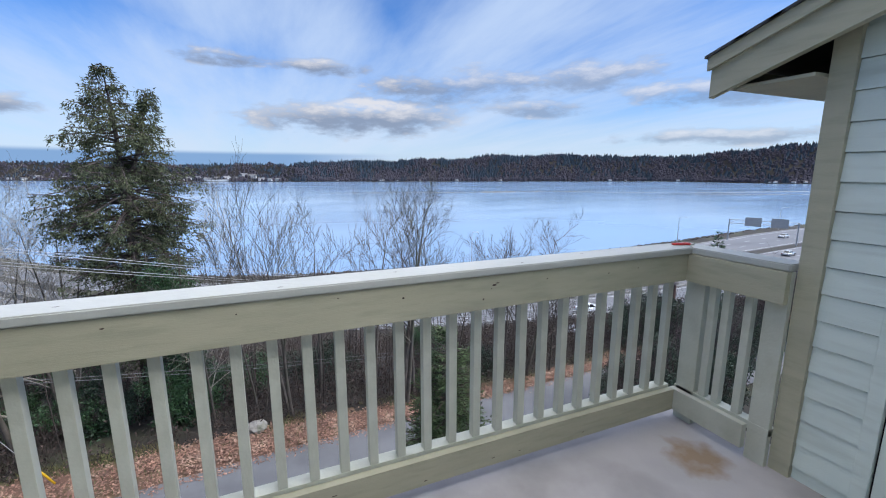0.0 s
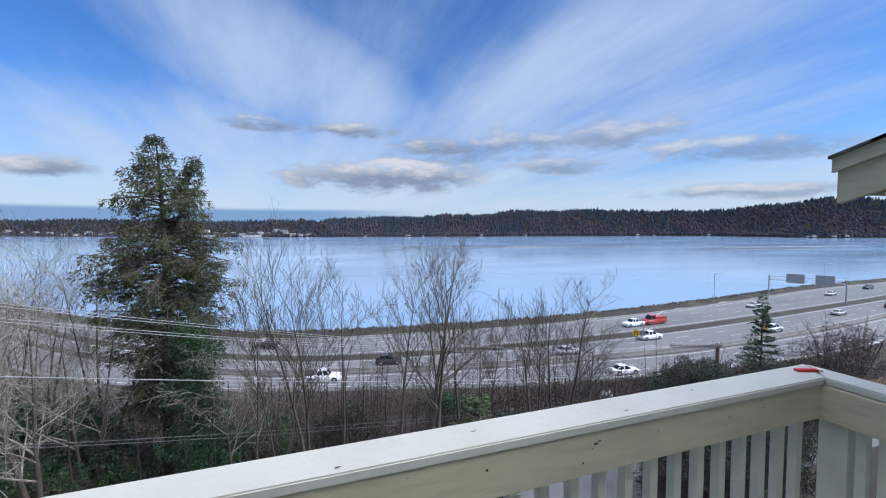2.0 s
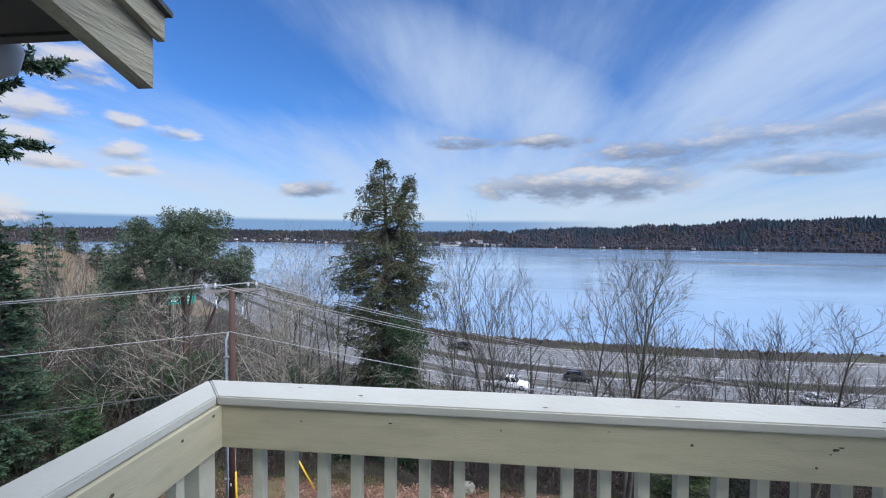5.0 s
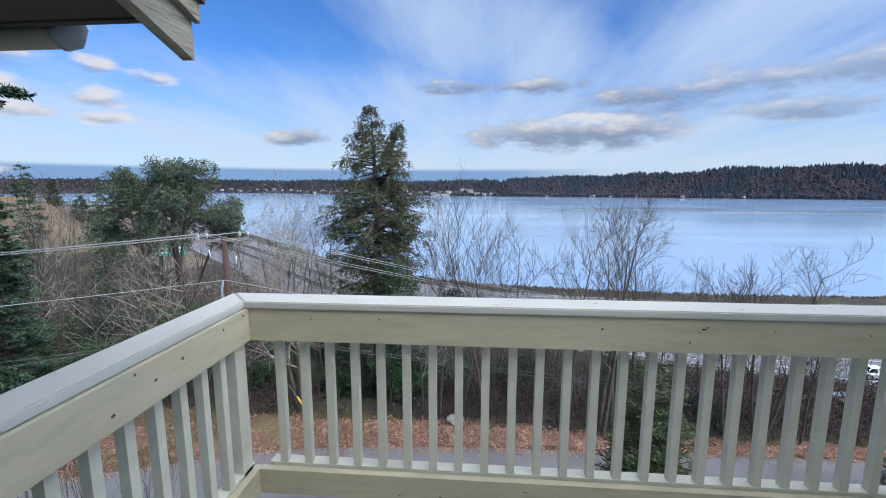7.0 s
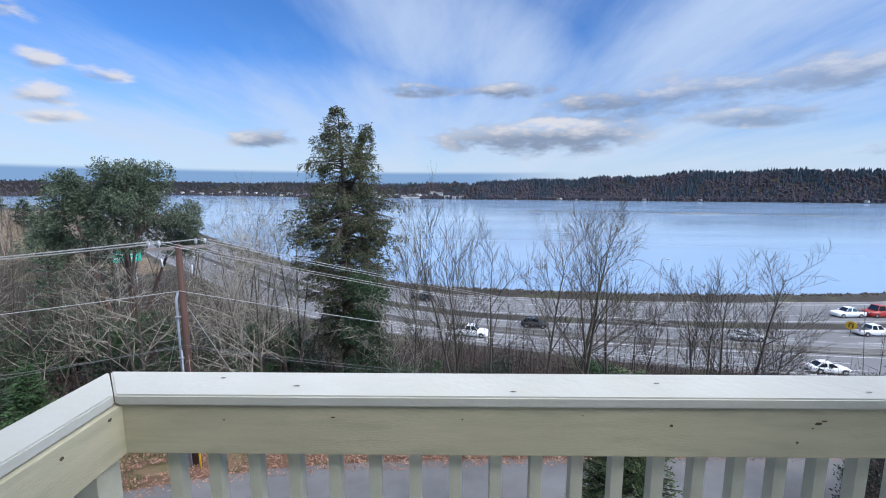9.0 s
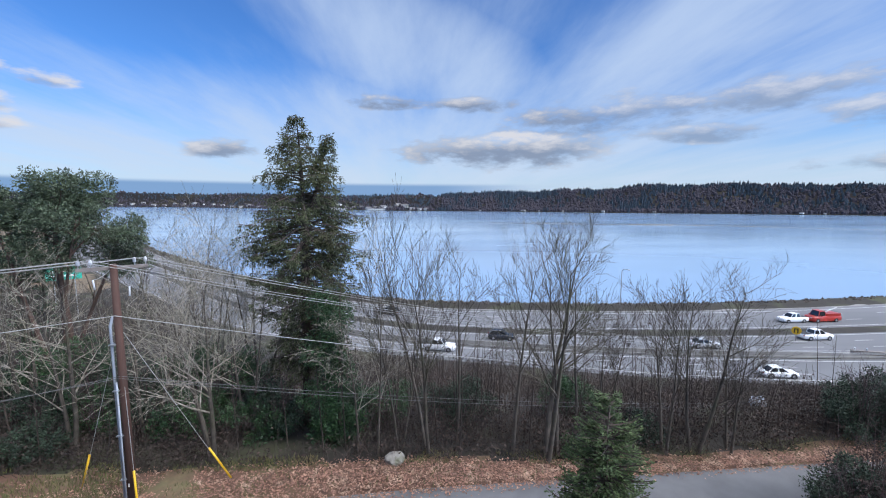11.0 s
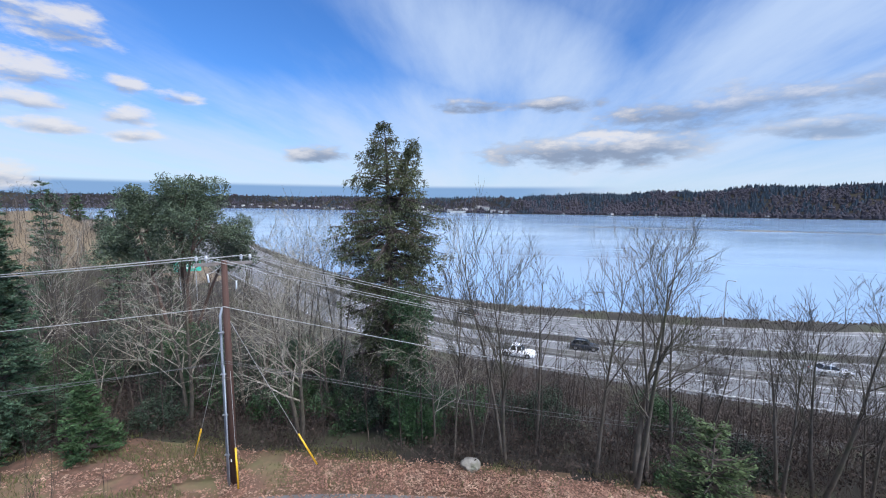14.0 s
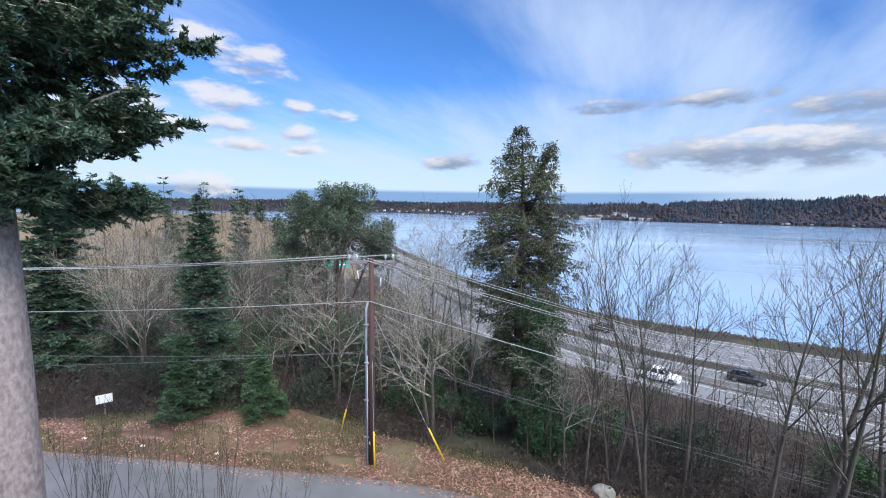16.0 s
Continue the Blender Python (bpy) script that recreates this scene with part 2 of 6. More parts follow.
BLACK = material("black_paint", (0.02, 0.02, 0.02), None, 0.6, 4)
RED = material("red_plastic", (0.6, 0.03, 0.02), (0.5, 0.02, 0.02), 0.4, 9)
ROCK = material("grey_boulder", (0.27, 0.25, 0.22), (0.16, 0.15, 0.13), 0.9, 2.5, bump=0.6, bump_scale=6, c=(0.12, 0.13, 0.06), c_scale=1.5)
BARK_PALE = material("pale_sunlit_alder_bark", (0.32, 0.29, 0.24), (0.11, 0.095, 0.077), 0.85, 3.0, c=(0.14, 0.13, 0.07), c_scale=0.5, c_amount=0.6)
BARK_MID = material("brown_maple_bark", (0.095, 0.078, 0.062), (0.045, 0.038, 0.030), 0.9, 3.0, c=(0.06, 0.066, 0.022), c_scale=0.35, c_amount=0.7)
BARK_DARK = material("dark_conifer_bark", (0.075, 0.055, 0.045), (0.045, 0.035, 0.03), 0.95, 4.0, bump=0.6, bump_scale=10)
BARK_FIR = material("grey_fir_bark", (0.40, 0.325, 0.29), (0.24, 0.195, 0.175), 0.95, 5.0, bump=0.9, bump_scale=12, stretch=(3, 3, 1.6), c=(0.14, 0.115, 0.10), c_scale=3.2, c_amount=0.55, spec=0.15)
BARK_RED = material("red_madrone_bark", (0.105, 0.06, 0.045), (0.06, 0.04, 0.03), 0.7, 3.0)
CEDAR = material("cedar_spray", (0.105, 0.115, 0.058), (0.045, 0.060, 0.033), 0.75, 0.45, island=0.45, c=(0.11, 0.09, 0.04), c_scale=0.45, c_amount=0.4, spec=0.2, through_light=0.2)
FIR = material("fir_needles", (0.066, 0.112, 0.066), (0.030, 0.056, 0.036), 0.7, 1.2, island=0.45, spec=0.25, c=(0.085, 0.11, 0.045), c_scale=1.2, c_amount=0.6, through_light=0.12)
FIR_YOUNG = material("young_fir_needles", (0.058, 0.108, 0.043), (0.035, 0.070, 0.030), 0.7, 0.7, island=0.45, spec=0.25, through_light=0.15)
MADRONE = material("madrone_leaf", (0.10, 0.13, 0.075), (0.036, 0.055, 0.033), 0.4, 0.6, island=0.5, spec=0.4, through_light=0.12)
IVY = material("ivy_leaf", (0.036, 0.088, 0.026), (0.015, 0.04, 0.014), 0.5, 0.8, island=0.5, through_light=0.1)
SHRUB = material("dark_shrub_leaf", (0.03, 0.052, 0.028), (0.018, 0.033, 0.02), 0.7, 0.7, island=0.45, through_light=0.1)
THUJA = material("thuja_spray", (0.078, 0.105, 0.045), (0.048, 0.075, 0.033), 0.7, 1.5, island=0.4, spec=0.2, through_light=0.15)
TWIG = material("brown_twigs", (0.066, 0.048, 0.038), (0.026, 0.020, 0.017), 0.9, 0.4, island=0.4)
TWIG_DK = material("purple_brown_twigs", (0.08, 0.054, 0.052), (0.045, 0.034, 0.034), 0.9, 0.4, island=0.4)
DEADLEAF = material("fallen_maple_leaf", (0.27, 0.145, 0.10), (0.155, 0.085, 0.06), 0.8, 1.5, island=0.5, c=(0.36, 0.25, 0.18), c_scale=2.0, c_amount=0.7)
BROWNLEAF = material("withered_bramble_leaf", (0.062, 0.040, 0.032), (0.030, 0.021, 0.017), 0.85, 0.5, island=0.5)
PALELEAF = material("pale_bramble_leaf", (0.16, 0.19, 0.15), (0.07, 0.1, 0.07), 0.7, 0.7, island=0.5)
GRASS = material("winter_grass", (0.08, 0.095, 0.03), (0.11, 0.09, 0.04), 0.85, 0.6, island=0.4)
CAR_WHITE = material("white_car_paint", (0.78, 0.79, 0.80), (0.74, 0.75, 0.76), 0.22, 1.0)
CAR_DARK = material("dark_car_paint", (0.03, 0.033, 0.04), None, 0.25, 1.0)
CAR_SILVER = material("silver_car_paint", (0.45, 0.46, 0.47), None, 0.3, 1.0, metal=0.4)
CAR_RED = material("red_truck_paint", (0.36, 0.03, 0.02), None, 0.3, 1.0)
CAR_GLASS = material("tinted_car_glass", (0.012, 0.016, 0.02), None, 0.06, 1.0, spec=0.8)
TYRE = material("tyre_rubber", (0.02, 0.02, 0.02), None, 0.85, 8)
RIM = material("alloy_rim", (0.4, 0.4, 0.42), None, 0.35, 8, metal=0.8)
LAMP_RED = material("red_tail_lens", (0.4, 0.02, 0.02), None, 0.2, 8)
LAMP_CLEAR = material("clear_lamp_lens", (0.6, 0.62, 0.65), None, 0.15, 8)
STUCCO = material("pale_house_wall", (0.62, 0.60, 0.57), (0.5, 0.48, 0.45), 0.8, 0.2, each=0.25)
ROOFING = material("grey_house_roof", (0.16, 0.15, 0.15), (0.1, 0.1, 0.1), 0.85, 0.3, each=0.3)
# blue and purple casts put distance haze into the wood colours
FARWOOD_HAZE = material("hazy_far_conifers", (0.032, 0.046, 0.060), (0.040, 0.054, 0.068), 1.0, 0.01, island=0.15, spec=0.0)
FARBARE_HAZE = material("far_bare_woods", (0.064, 0.056, 0.064), (0.050, 0.048, 0.058), 1.0, 0.01, island=0.12, spec=0.0)
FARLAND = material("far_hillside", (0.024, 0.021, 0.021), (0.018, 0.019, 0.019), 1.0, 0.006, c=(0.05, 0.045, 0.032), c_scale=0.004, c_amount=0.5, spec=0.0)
MUD = material("tidal_mud", (0.12, 0.115, 0.11), (0.09, 0.088, 0.085), 0.5, 0.02)
RIPRAP = material("shore_rock", (0.085, 0.067, 0.055), (0.05, 0.041, 0.036), 0.9, 0.4, island=0.4)


def ground_material():
    m = material("hillside_soil", (0.030, 0.024, 0.018), (0.018, 0.016, 0.012), 0.95, 0.7, bump=0.5, bump_scale=3.0, c=(0.055, 0.06, 0.024), c_scale=0.16, c_amount=0.7)
    return m


GROUND = ground_material()
LITTER = material("leaf_littered_bank", (0.15, 0.08, 0.052), (0.085, 0.05, 0.034), 0.9, 3.0, bump=0.5, bump_scale=8.0, c=(0.12, 0.12, 0.05), c_scale=0.35, c_amount=0.75)
HILLGRASS = material("dry_hill_grass", (0.16, 0.115, 0.068), (0.09, 0.066, 0.042), 0.95, 0.15, c=(0.15, 0.12, 0.08), c_scale=0.06, c_amount=0.6)


def slab_material():
    m = material("worn_balcony_concrete", (0.44, 0.405, 0.395), (0.35, 0.325, 0.315), 0.75, 2.2, bump=0.15, bump_scale=25, c=(0.22, 0.20, 0.19), c_scale=1.6, c_amount=0.7)
    nt = m.node_tree
    bs = nt.nodes["Principled BSDF"]
    was = bs.inputs["Base Color"].links[0].from_socket
    geo = nt.nodes.new("ShaderNodeNewGeometry")
    wob = nt.nodes.new("ShaderNodeTexNoise")
    wob.inputs["Scale"].default_value, wob.inputs["Detail"].default_value = 9.0, 4.0
    nt.links.new(geo.outputs["Position"], wob.inputs["Vector"])
    ds = nt.nodes.new("ShaderNodeVectorMath")
    ds.operation = 'DISTANCE'
    ds.inputs[1].default_value = (3.08, -0.30, 0.0)
    nt.links.new(geo.outputs["Position"], ds.inputs[0])
    ad = nt.nodes.new("ShaderNodeMath")
    ad.operation = 'MULTIPLY_ADD'
    ad.inputs[1].default_value, ad.inputs[2].default_value = 0.30, 0.0
    nt.links.new(wob.outputs["Fac"], ad.inputs[0])
    sb = nt.nodes.new("ShaderNodeMath")
    sb.operation = 'ADD'
    nt.links.new(ad.outputs[0], sb.inputs[0])
    nt.links.new(ds.outputs["Value"], sb.inputs[1])
    mr = nt.nodes.new("ShaderNodeMapRange")
    mr.inputs[1].default_value, mr.inputs[2].default_value, mr.inputs[3].default_value, mr.inputs[4].default_value = 0.21, 0.33, 0.8, 0.0
    nt.links.new(sb.outputs[0], mr.inputs[0])
    mx = nt.nodes.new("ShaderNodeMix")
    mx.data_type = 'RGBA'
    nt.links.new(mr.outputs[0], mx.inputs[0])
    nt.links.new(was, mx.inputs[6])
    mx.inputs[7].default_value = (0.25, 0.15, 0.065, 1)
    nt.links.new(mx.outputs[2], bs.inputs["Base Color"])
    return m


SLAB = slab_material()


def water_material():
    m = bpy.data.materials.new("calm_pale_water")
    m.use_nodes = True
    nt = m.node_tree
    bs = nt.nodes["Principled BSDF"]
    # pale blue base paints in part of the sky's reflected brightness
    bs.inputs["Base Color"].default_value = (0.19, 0.29, 0.42, 1)
    bs.inputs["Roughness"].default_value, bs.inputs["IOR"].default_value = 0.09, 1.33
    tc = nt.nodes.new("ShaderNodeTexCoord")
    mp = nt.nodes.new("ShaderNodeMapping")
    mp.inputs["Scale"].default_value = (0.006, 0.02, 1)
    nt.links.new(tc.outputs["Object"], mp.inputs[0])
    n = nt.nodes.new("ShaderNodeTexNoise")
    n.inputs["Scale"].default_value, n.inputs["Detail"].default_value = 1.0, 2.0
    nt.links.new(mp.outputs[0], n.inputs["Vector"])
    r = nt.nodes.new("ShaderNodeMapRange")
    r.inputs[1].default_value, r.inputs[2].default_value, r.inputs[3].default_value, r.inputs[4].default_value = 0.35, 0.7, 0.10, 0.17
    nt.links.new(n.outputs["Fac"], r.inputs[0])
    nt.links.new(r.outputs[0], bs.inputs["Roughness"])
    return m


WATER = water_material()

# ---- mesh helpers ----


class Geo:
    """Gathers points and faces for one mesh."""

    def __init__(self):
        self.v, self.f, self.t, self.l = [], [], {}, []

    def add(self, vs, fs):
        o = len(self.v)
        self.v.extend(vs)
        self.f.extend([tuple(i + o for i in f) for f in fs])
        return self

    def box(self, x0, x1, y0, y1, z0, z1, c=0.0):
        """A box, its edges cut back by c."""
        if c <= 0:
            vs = [(x, y, z) for x in (x0, x1) for y in (y0, y1) for z in (z0, z1)]
            return self.add(vs, [(0, 1, 3, 2), (4, 6, 7, 5), (0, 4, 5, 1), (2, 3, 7, 6), (0, 2, 6, 4), (1, 5, 7, 3)])
        bm = bmesh.new()
        bmesh.ops.create_cube(bm, size=1)
        for v in bm.verts:
            v.co = ((x0 + x1) / 2 + v.co.x * (x1 - x0), (y0 + y1) / 2 + v.co.y * (y1 - y0), (z0 + z1) / 2 + v.co.z * (z1 - z0))
        bmesh.ops.bevel(bm, geom=bm.edges[:], offset=c, segments=2, affect='EDGES', profile=0.7)
        bm.verts.index_update()
        self.add([tuple(v.co) for v in bm.verts], [tuple(v.index for v in f.verts) for f in bm.faces])
        bm.free()
        return self

    def tube(self, pts, radii, n=5, caps=False):
        """A tapered tube through the points; made in one go by mesh()."""
        self.t.setdefault((len(pts), n, caps), []).append(([(p[0], p[1], p[2]) for p in pts], list(radii)))
        return self

    def leaf(self, p, along, side, length, width):
        """A pointed leaf of four corners, folded a little along its middle."""
        self.l.append((p.x, p.y, p.z, along.x, along.y, along.z, side.x, side.y, side.z, length, width))

    def prism(self, outline, x0, x1):
        """A (y, z) outline run from x0 to x1."""
        n = len(outline)
        vs = [(x0, y, z) for y, z in outline] + [(x1, y, z) for y, z in outline]
        fs = [tuple(reversed(range(n))), tuple(range(n, 2 * n))] + [(k, (k + 1) % n, n + (k + 1) % n, n + k) for k in range(n)]
        return self.add(vs, fs)

    def mesh(self, name, mat, smooth=False):
        vs, fs = [np.array(self.v, float).reshape(-1, 3)], []
        count = len(self.v)
        by_size = {}
        for f in self.f:
            by_size.setdefault(len(f), []).append(f)
        fs = [np.array(f) for f in by_size.values()]
        for (k, n, caps), tubes in self.t.items():
            P, R = np.array([t[0] for t in tubes], float), np.array([t[1] for t in tubes], float)
            D = np.empty_like(P)
            D[:, 1:-1] = P[:, 2:] - P[:, :-2]
            D[:, 0], D[:, -1] = P[:, 1] - P[:, 0], P[:, -1] - P[:, -2]
            D /= np.maximum(np.linalg.norm(D, axis=2, keepdims=True), 1e-9)
            whole = D.mean(axis=1)
            axis = np.where((np.abs(whole[:, 2]) < 0.7 * np.linalg.norm(whole, axis=1))[:, None], np.array([[0, 0, 1.0]]), np.array([[1.0, 0, 0]]))
            A = axis[:, None, :] - D * (D * axis[:, None, :]).sum(axis=2, keepdims=True)
            A /= np.maximum(np.linalg.norm(A, axis=2, keepdims=True), 1e-9)
            B = np.cross(D, A)
            ang = 2 * np.pi * np.arange(n) / n
            Q = P[:, :, None, :] + R[:, :, None, None] * (A[:, :, None, :] * np.cos(ang)[None, None, :, None] + B[:, :, None, :] * np.sin(ang)[None, None, :, None])
            vs.append(Q.reshape(-1, 3))
            m = len(tubes)
            base = count + (np.arange(m) * k * n)[:, None, None] + (np.arange(k - 1) * n)[None, :, None]
            i0, i1 = np.arange(n)[None, None, :], ((np.arange(n) + 1) % n)[None, None, :]
            fs.append(np.stack([base + i0, base + i1, base + n + i1, base + n + i0], axis=3).reshape(-1, 4))
            if caps:
                first = count + (np.arange(m) * k * n)[:, None]
                fs.append(first + np.arange(n)[::-1][None, :])
                fs.append(first + (k - 1) * n + np.arange(n)[None, :])
            count += m * k * n
        if self.l:
            L = np.array(self.l)
            p, al, sd, ln, wd = L[:, 0:3], L[:, 3:6], L[:, 6:9], L[:, 9:10], L[:, 10:11]
            mid, up = p + al * ln * 0.45, np.cross(al, sd) * wd * 0.18
            vs.append(np.stack([p, mid + sd * wd * 0.5 + up, p + al * ln, mid - sd * wd * 0.5 + up], axis=1).reshape(-1, 3))
            fs.append(count + np.arange(len(L) * 4).reshape(-1, 4))
        V = np.concatenate(vs)
        me = bpy.data.meshes.new(name)
        me.vertices.add(len(V))
        me.vertices.foreach_set("co", V.ravel())
        sizes = np.concatenate([np.full(len(f), f.shape[1]) for f in fs])
        loops = np.concatenate([f.ravel() for f in fs])
        me.loops.add(len(loops))
        me.loops.foreach_set("vertex_index", loops.astype(np.int32))
        me.polygons.add(len(sizes))
        me.polygons.foreach_set("loop_start", np.concatenate([[0], np.cumsum(sizes)[:-1]]).astype(np.int32))
        for q in (mat if isinstance(mat, (list, tuple)) else [mat]):
            me.materials.append(q)
        me.polygons.foreach_set("use_smooth", [bool(smooth)] * len(sizes))
        me.update(calc_edges=True)
        return me


def part(name, geo, mat, parent, label="", smooth=False, at=None, kind=""):
    ob = new(name, geo if isinstance(geo, bpy.types.Mesh) else geo.mesh(name, mat, smooth))
    ob.parent = parent
    if at is not None:
        ob.matrix_basis = at
    return tagged(ob, label, kind=kind)


def thing(name, label, category, at=None, group="", kind=""):
    ob = new(name)
    if at is not None:
        ob.matrix_basis = at
    return tagged(ob, label, category, group, kind)


def solid(name, geo, mat, label, category="", kind="structure", smooth=False, at=None):
    ob = new(name, geo.mesh(name, mat, smooth))
    if at is not None:
        ob.matrix_basis = at
    return tagged(ob, label, category, kind=kind)


def unit(rng):
    while True:
        v = Vector((rng.uniform(-1, 1), rng.uniform(-1, 1), rng.uniform(-1, 1)))
        if 0.01 < v.length < 1:
            return v.normalized()


def smooth_curve(knots):
    """A smooth y(x) through the knots."""
    xs, ys = np.array([k[0] for k in knots], float), np.array([k[1] for k in knots], float)
    sl = np.gradient(ys, xs)

    def exact(x):
        x = np.clip(x, xs[0], xs[-1])
        i = np.clip(np.searchsorted(xs, x) - 1, 0, len(xs) - 2)
        h = xs[i + 1] - xs[i]
        t = (x - xs[i]) / h
        return (ys[i] * (1 + 2 * t) * (1 - t) ** 2 + h * sl[i] * t * (1 - t) ** 2 + ys[i + 1] * t * t * (3 - 2 * t) + h * sl[i + 1] * t * t * (t - 1))

    lo, hi, cells = float(xs[0]), float(xs[-1]), 4000
    table = [float(v) for v in exact(np.linspace(lo, hi, cells + 1))]

    def at(x):
        if isinstance(x, np.ndarray):
            return exact(x)
        f = (min(max(x, lo), hi) - lo) / (hi - lo) * cells
        i = min(int(f), cells - 1)
        return table[i] + (table[i + 1] - table[i]) * (f - i)
    return at


# ---- the lie of the land ----
STREET_Z, HIGHWAY_Z, WATER_Z = -12.0, -21.5, -24.0
street_edge = smooth_curve([(-400, -100), (-60, 1.5), (-40, 7.5), (-28, 11.3), (-22.5, 13.2), (-16.4, 15.1), (-9, 17.4), (0, 18.4), (10, 18.7), (22, 19.0), (40, 19.0), (80, 17.0), (400, 10)])
near_edge = smooth_curve([(-400, 470), (-200, 255), (-110, 150), (-70, 112), (-30, 76), (0, 60.5), (12, 57), (30, 51.5), (46, 48.2), (64, 46), (90, 45), (150, 50), (260, 62), (450, 82)])
barrier_line = smooth_curve([(-400, 490), (-200, 272), (-110, 166), (-70, 127), (-30, 87), (0, 68), (6, 66.5), (30, 61), (50, 58), (70, 56), (90, 56), (150, 61), (260, 73), (450, 92)])
grass_line = smooth_curve([(-400, 510), (-200, 284), (-110, 177), (-70, 136), (-30, 96), (0, 77), (30, 71), (60, 69), (100, 70), (120, 71.6), (183, 77), (260, 86), (450, 104)])
far_edge = smooth_curve([(-400, 530), (-200, 300), (-110, 190), (-72, 148), (-30, 108), (0, 91), (20, 87), (50, 84), (80, 84.3), (125, 88.5), (175, 95.5), (260, 99.5), (450, 117)])
shore_line = smooth_curve([(-400, 560), (-200, 320), (-110, 202), (-68, 160), (-35, 124), (-8, 109), (12, 103.5), (30, 102), (50, 100), (85, 99.5), (120, 103), (160, 107), (260, 112), (450, 128)])


def bank_width(x):
    """How far the open leafy bank reaches back from the lane."""
    return np.interp(x, (-60, -31, -25.7, -20, -16, -11, -8, -4, 0, 6, 16, 24, 60), (2.4, 2.6, 4.2, 6.0, 5.2, 3.1, 2.5, 2.1, 1.9, 1.1, 0.7, 0.9, 0.9))


def ss(t):
    t = np.clip(t, 0, 1)
    return t * t * (3 - 2 * t)


def land(x, y):
    """Height of the ground."""
    x, y = np.asarray(x, float), np.asarray(y, float)
    s = y - street_edge(x)
    near = STREET_Z + 3.2 * ss((-5.6 - s) / 11.0)
    bank = STREET_Z + 0.25 * ss(s / 1.2)
    wide = np.maximum(bank_width(x), 2.0)
    d = np.clip((s - wide) / np.maximum(near_edge(x) - 4.0 - street_edge(x) - wide, 8.0), 0, 1)
    slope = STREET_Z + 0.25 + (HIGHWAY_Z - STREET_Z - 0.25) * (0.35 * d + 0.65 * ss(d))
    z = np.where(s < -5.6, near, np.where(s < wide, np.where(s < 0, STREET_Z - 0.02, bank), slope))
    k = ss((y - far_edge(x) - 3.0) / np.maximum(shore_line(x) - far_edge(x) - 2.0, 4.0))
    z = np.where(y > far_edge(x), HIGHWAY_Z - 0.06 - (HIGHWAY_Z + 26.5) * 0 + (-26.5 - HIGHWAY_Z) * k + 0.9 * np.exp(-((y - far_edge(x) - 5.0) / 3.0) ** 2), z)
    z = np.where((y > near_edge(x) - 1.5) & (y <= far_edge(x)), HIGHWAY_Z - 0.06, z)
    # the grassy headland beyond the trees on the west side
    hill = 15 * np.exp(-(((x + 112) / 30) ** 2 + ((y - 64) / 20) ** 2)) + 13 * np.exp(-(((x + 94) / 14) ** 2 + ((y - 84) / 14) ** 2)) + 16 * np.exp(-(((x + 150) / 40) ** 2 + ((y - 20) / 40) ** 2))
    hill = hill * ss((near_edge(x) - 6 - y) / 14.0) * ss((s - 8) / 12.0)
    return z + hill


LX0, LY0, LSX, LSY = -175.0, -20.0, 1.0, 0.4
TABLE = land(*np.meshgrid(LX0 + LSX * np.arange(640), LY0 + LSY * np.arange(560))).tolist()


def hz(x, y):
    """Height of the ground at one place."""
    fx, fy = (x - LX0) / LSX, (y - LY0) / LSY
    i, j = int(fx), int(fy)
    if not (0 <= i < 638 and 0 <= j < 558):
        return float(land(np.array(float(x)), np.array(float(y))))
    fx, fy = fx - i, fy - j
    a, b = TABLE[j], TABLE[j + 1]
    return (a[i] * (1 - fx) + a[i + 1] * fx) * (1 - fy) + (b[i] * (1 - fx) + b[i + 1] * fx) * fy


gx = np.unique(np.concatenate([np.linspace(-4600, -500, 12), np.linspace(-500, -170, 22), np.linspace(-170, -60, 45), np.linspace(-60, 60, 97), np.linspace(60, 260, 60), np.linspace(260, 500, 16), np.linspace(500, 4600, 12)]))
gy = np.unique(np.concatenate([np.linspace(-1500, -40, 8), np.linspace(-40, 0, 16), np.linspace(0, 30, 61), np.linspace(30, 130, 90), np.linspace(130, 320, 60), np.linspace(320, 600, 20), np.linspace(600, 4800, 10)]))
XX, YY = np.meshgrid(gx, gy)
ZZ = land(XX, YY)
rough_ = np.array([[noise.noise((x * 0.35, y * 0.35, 0)) for x in gx] for y in gy])
on_road = ((YY - street_edge(XX) > -6) & (YY - street_edge(XX) < 0.3)) | ((YY > near_edge(XX) - 2) & (YY < far_edge(XX) + 1))
ZZ = ZZ + np.where(on_road, 0, 0.22 * rough_)
nx, ny = len(gx), len(gy)
g = Geo()
g.v = [(float(a), float(b), float(c)) for a, b, c in zip(XX.ravel(), YY.ravel(), ZZ.ravel())]
g.f = [(j * nx + i, j * nx + i + 1, (j + 1) * nx + i + 1, (j + 1) * nx + i) for j in range(ny - 1) for i in range(nx - 1)]
ground = solid("ground", g, [GROUND, LITTER, HILLGRASS], "brown wooded hillside falling to the shore", "ground", smooth=True)
mids = [(0.5 * (gx[i] + gx[i + 1]), 0.5 * (gy[j] + gy[j + 1])) for j in range(ny - 1) for i in range(nx - 1)]
idx = []
for x, y in mids:
    s = y - float(street_edge(x))
    idx.append(1 if -0.6 < s < float(bank_width(x)) + 0.4 and abs(x) < 70 else (2 if x < -80 and 24 < y < float(near_edge(x)) - 3 else 0))
ground.data.polygons.foreach_set("material_index", idx)


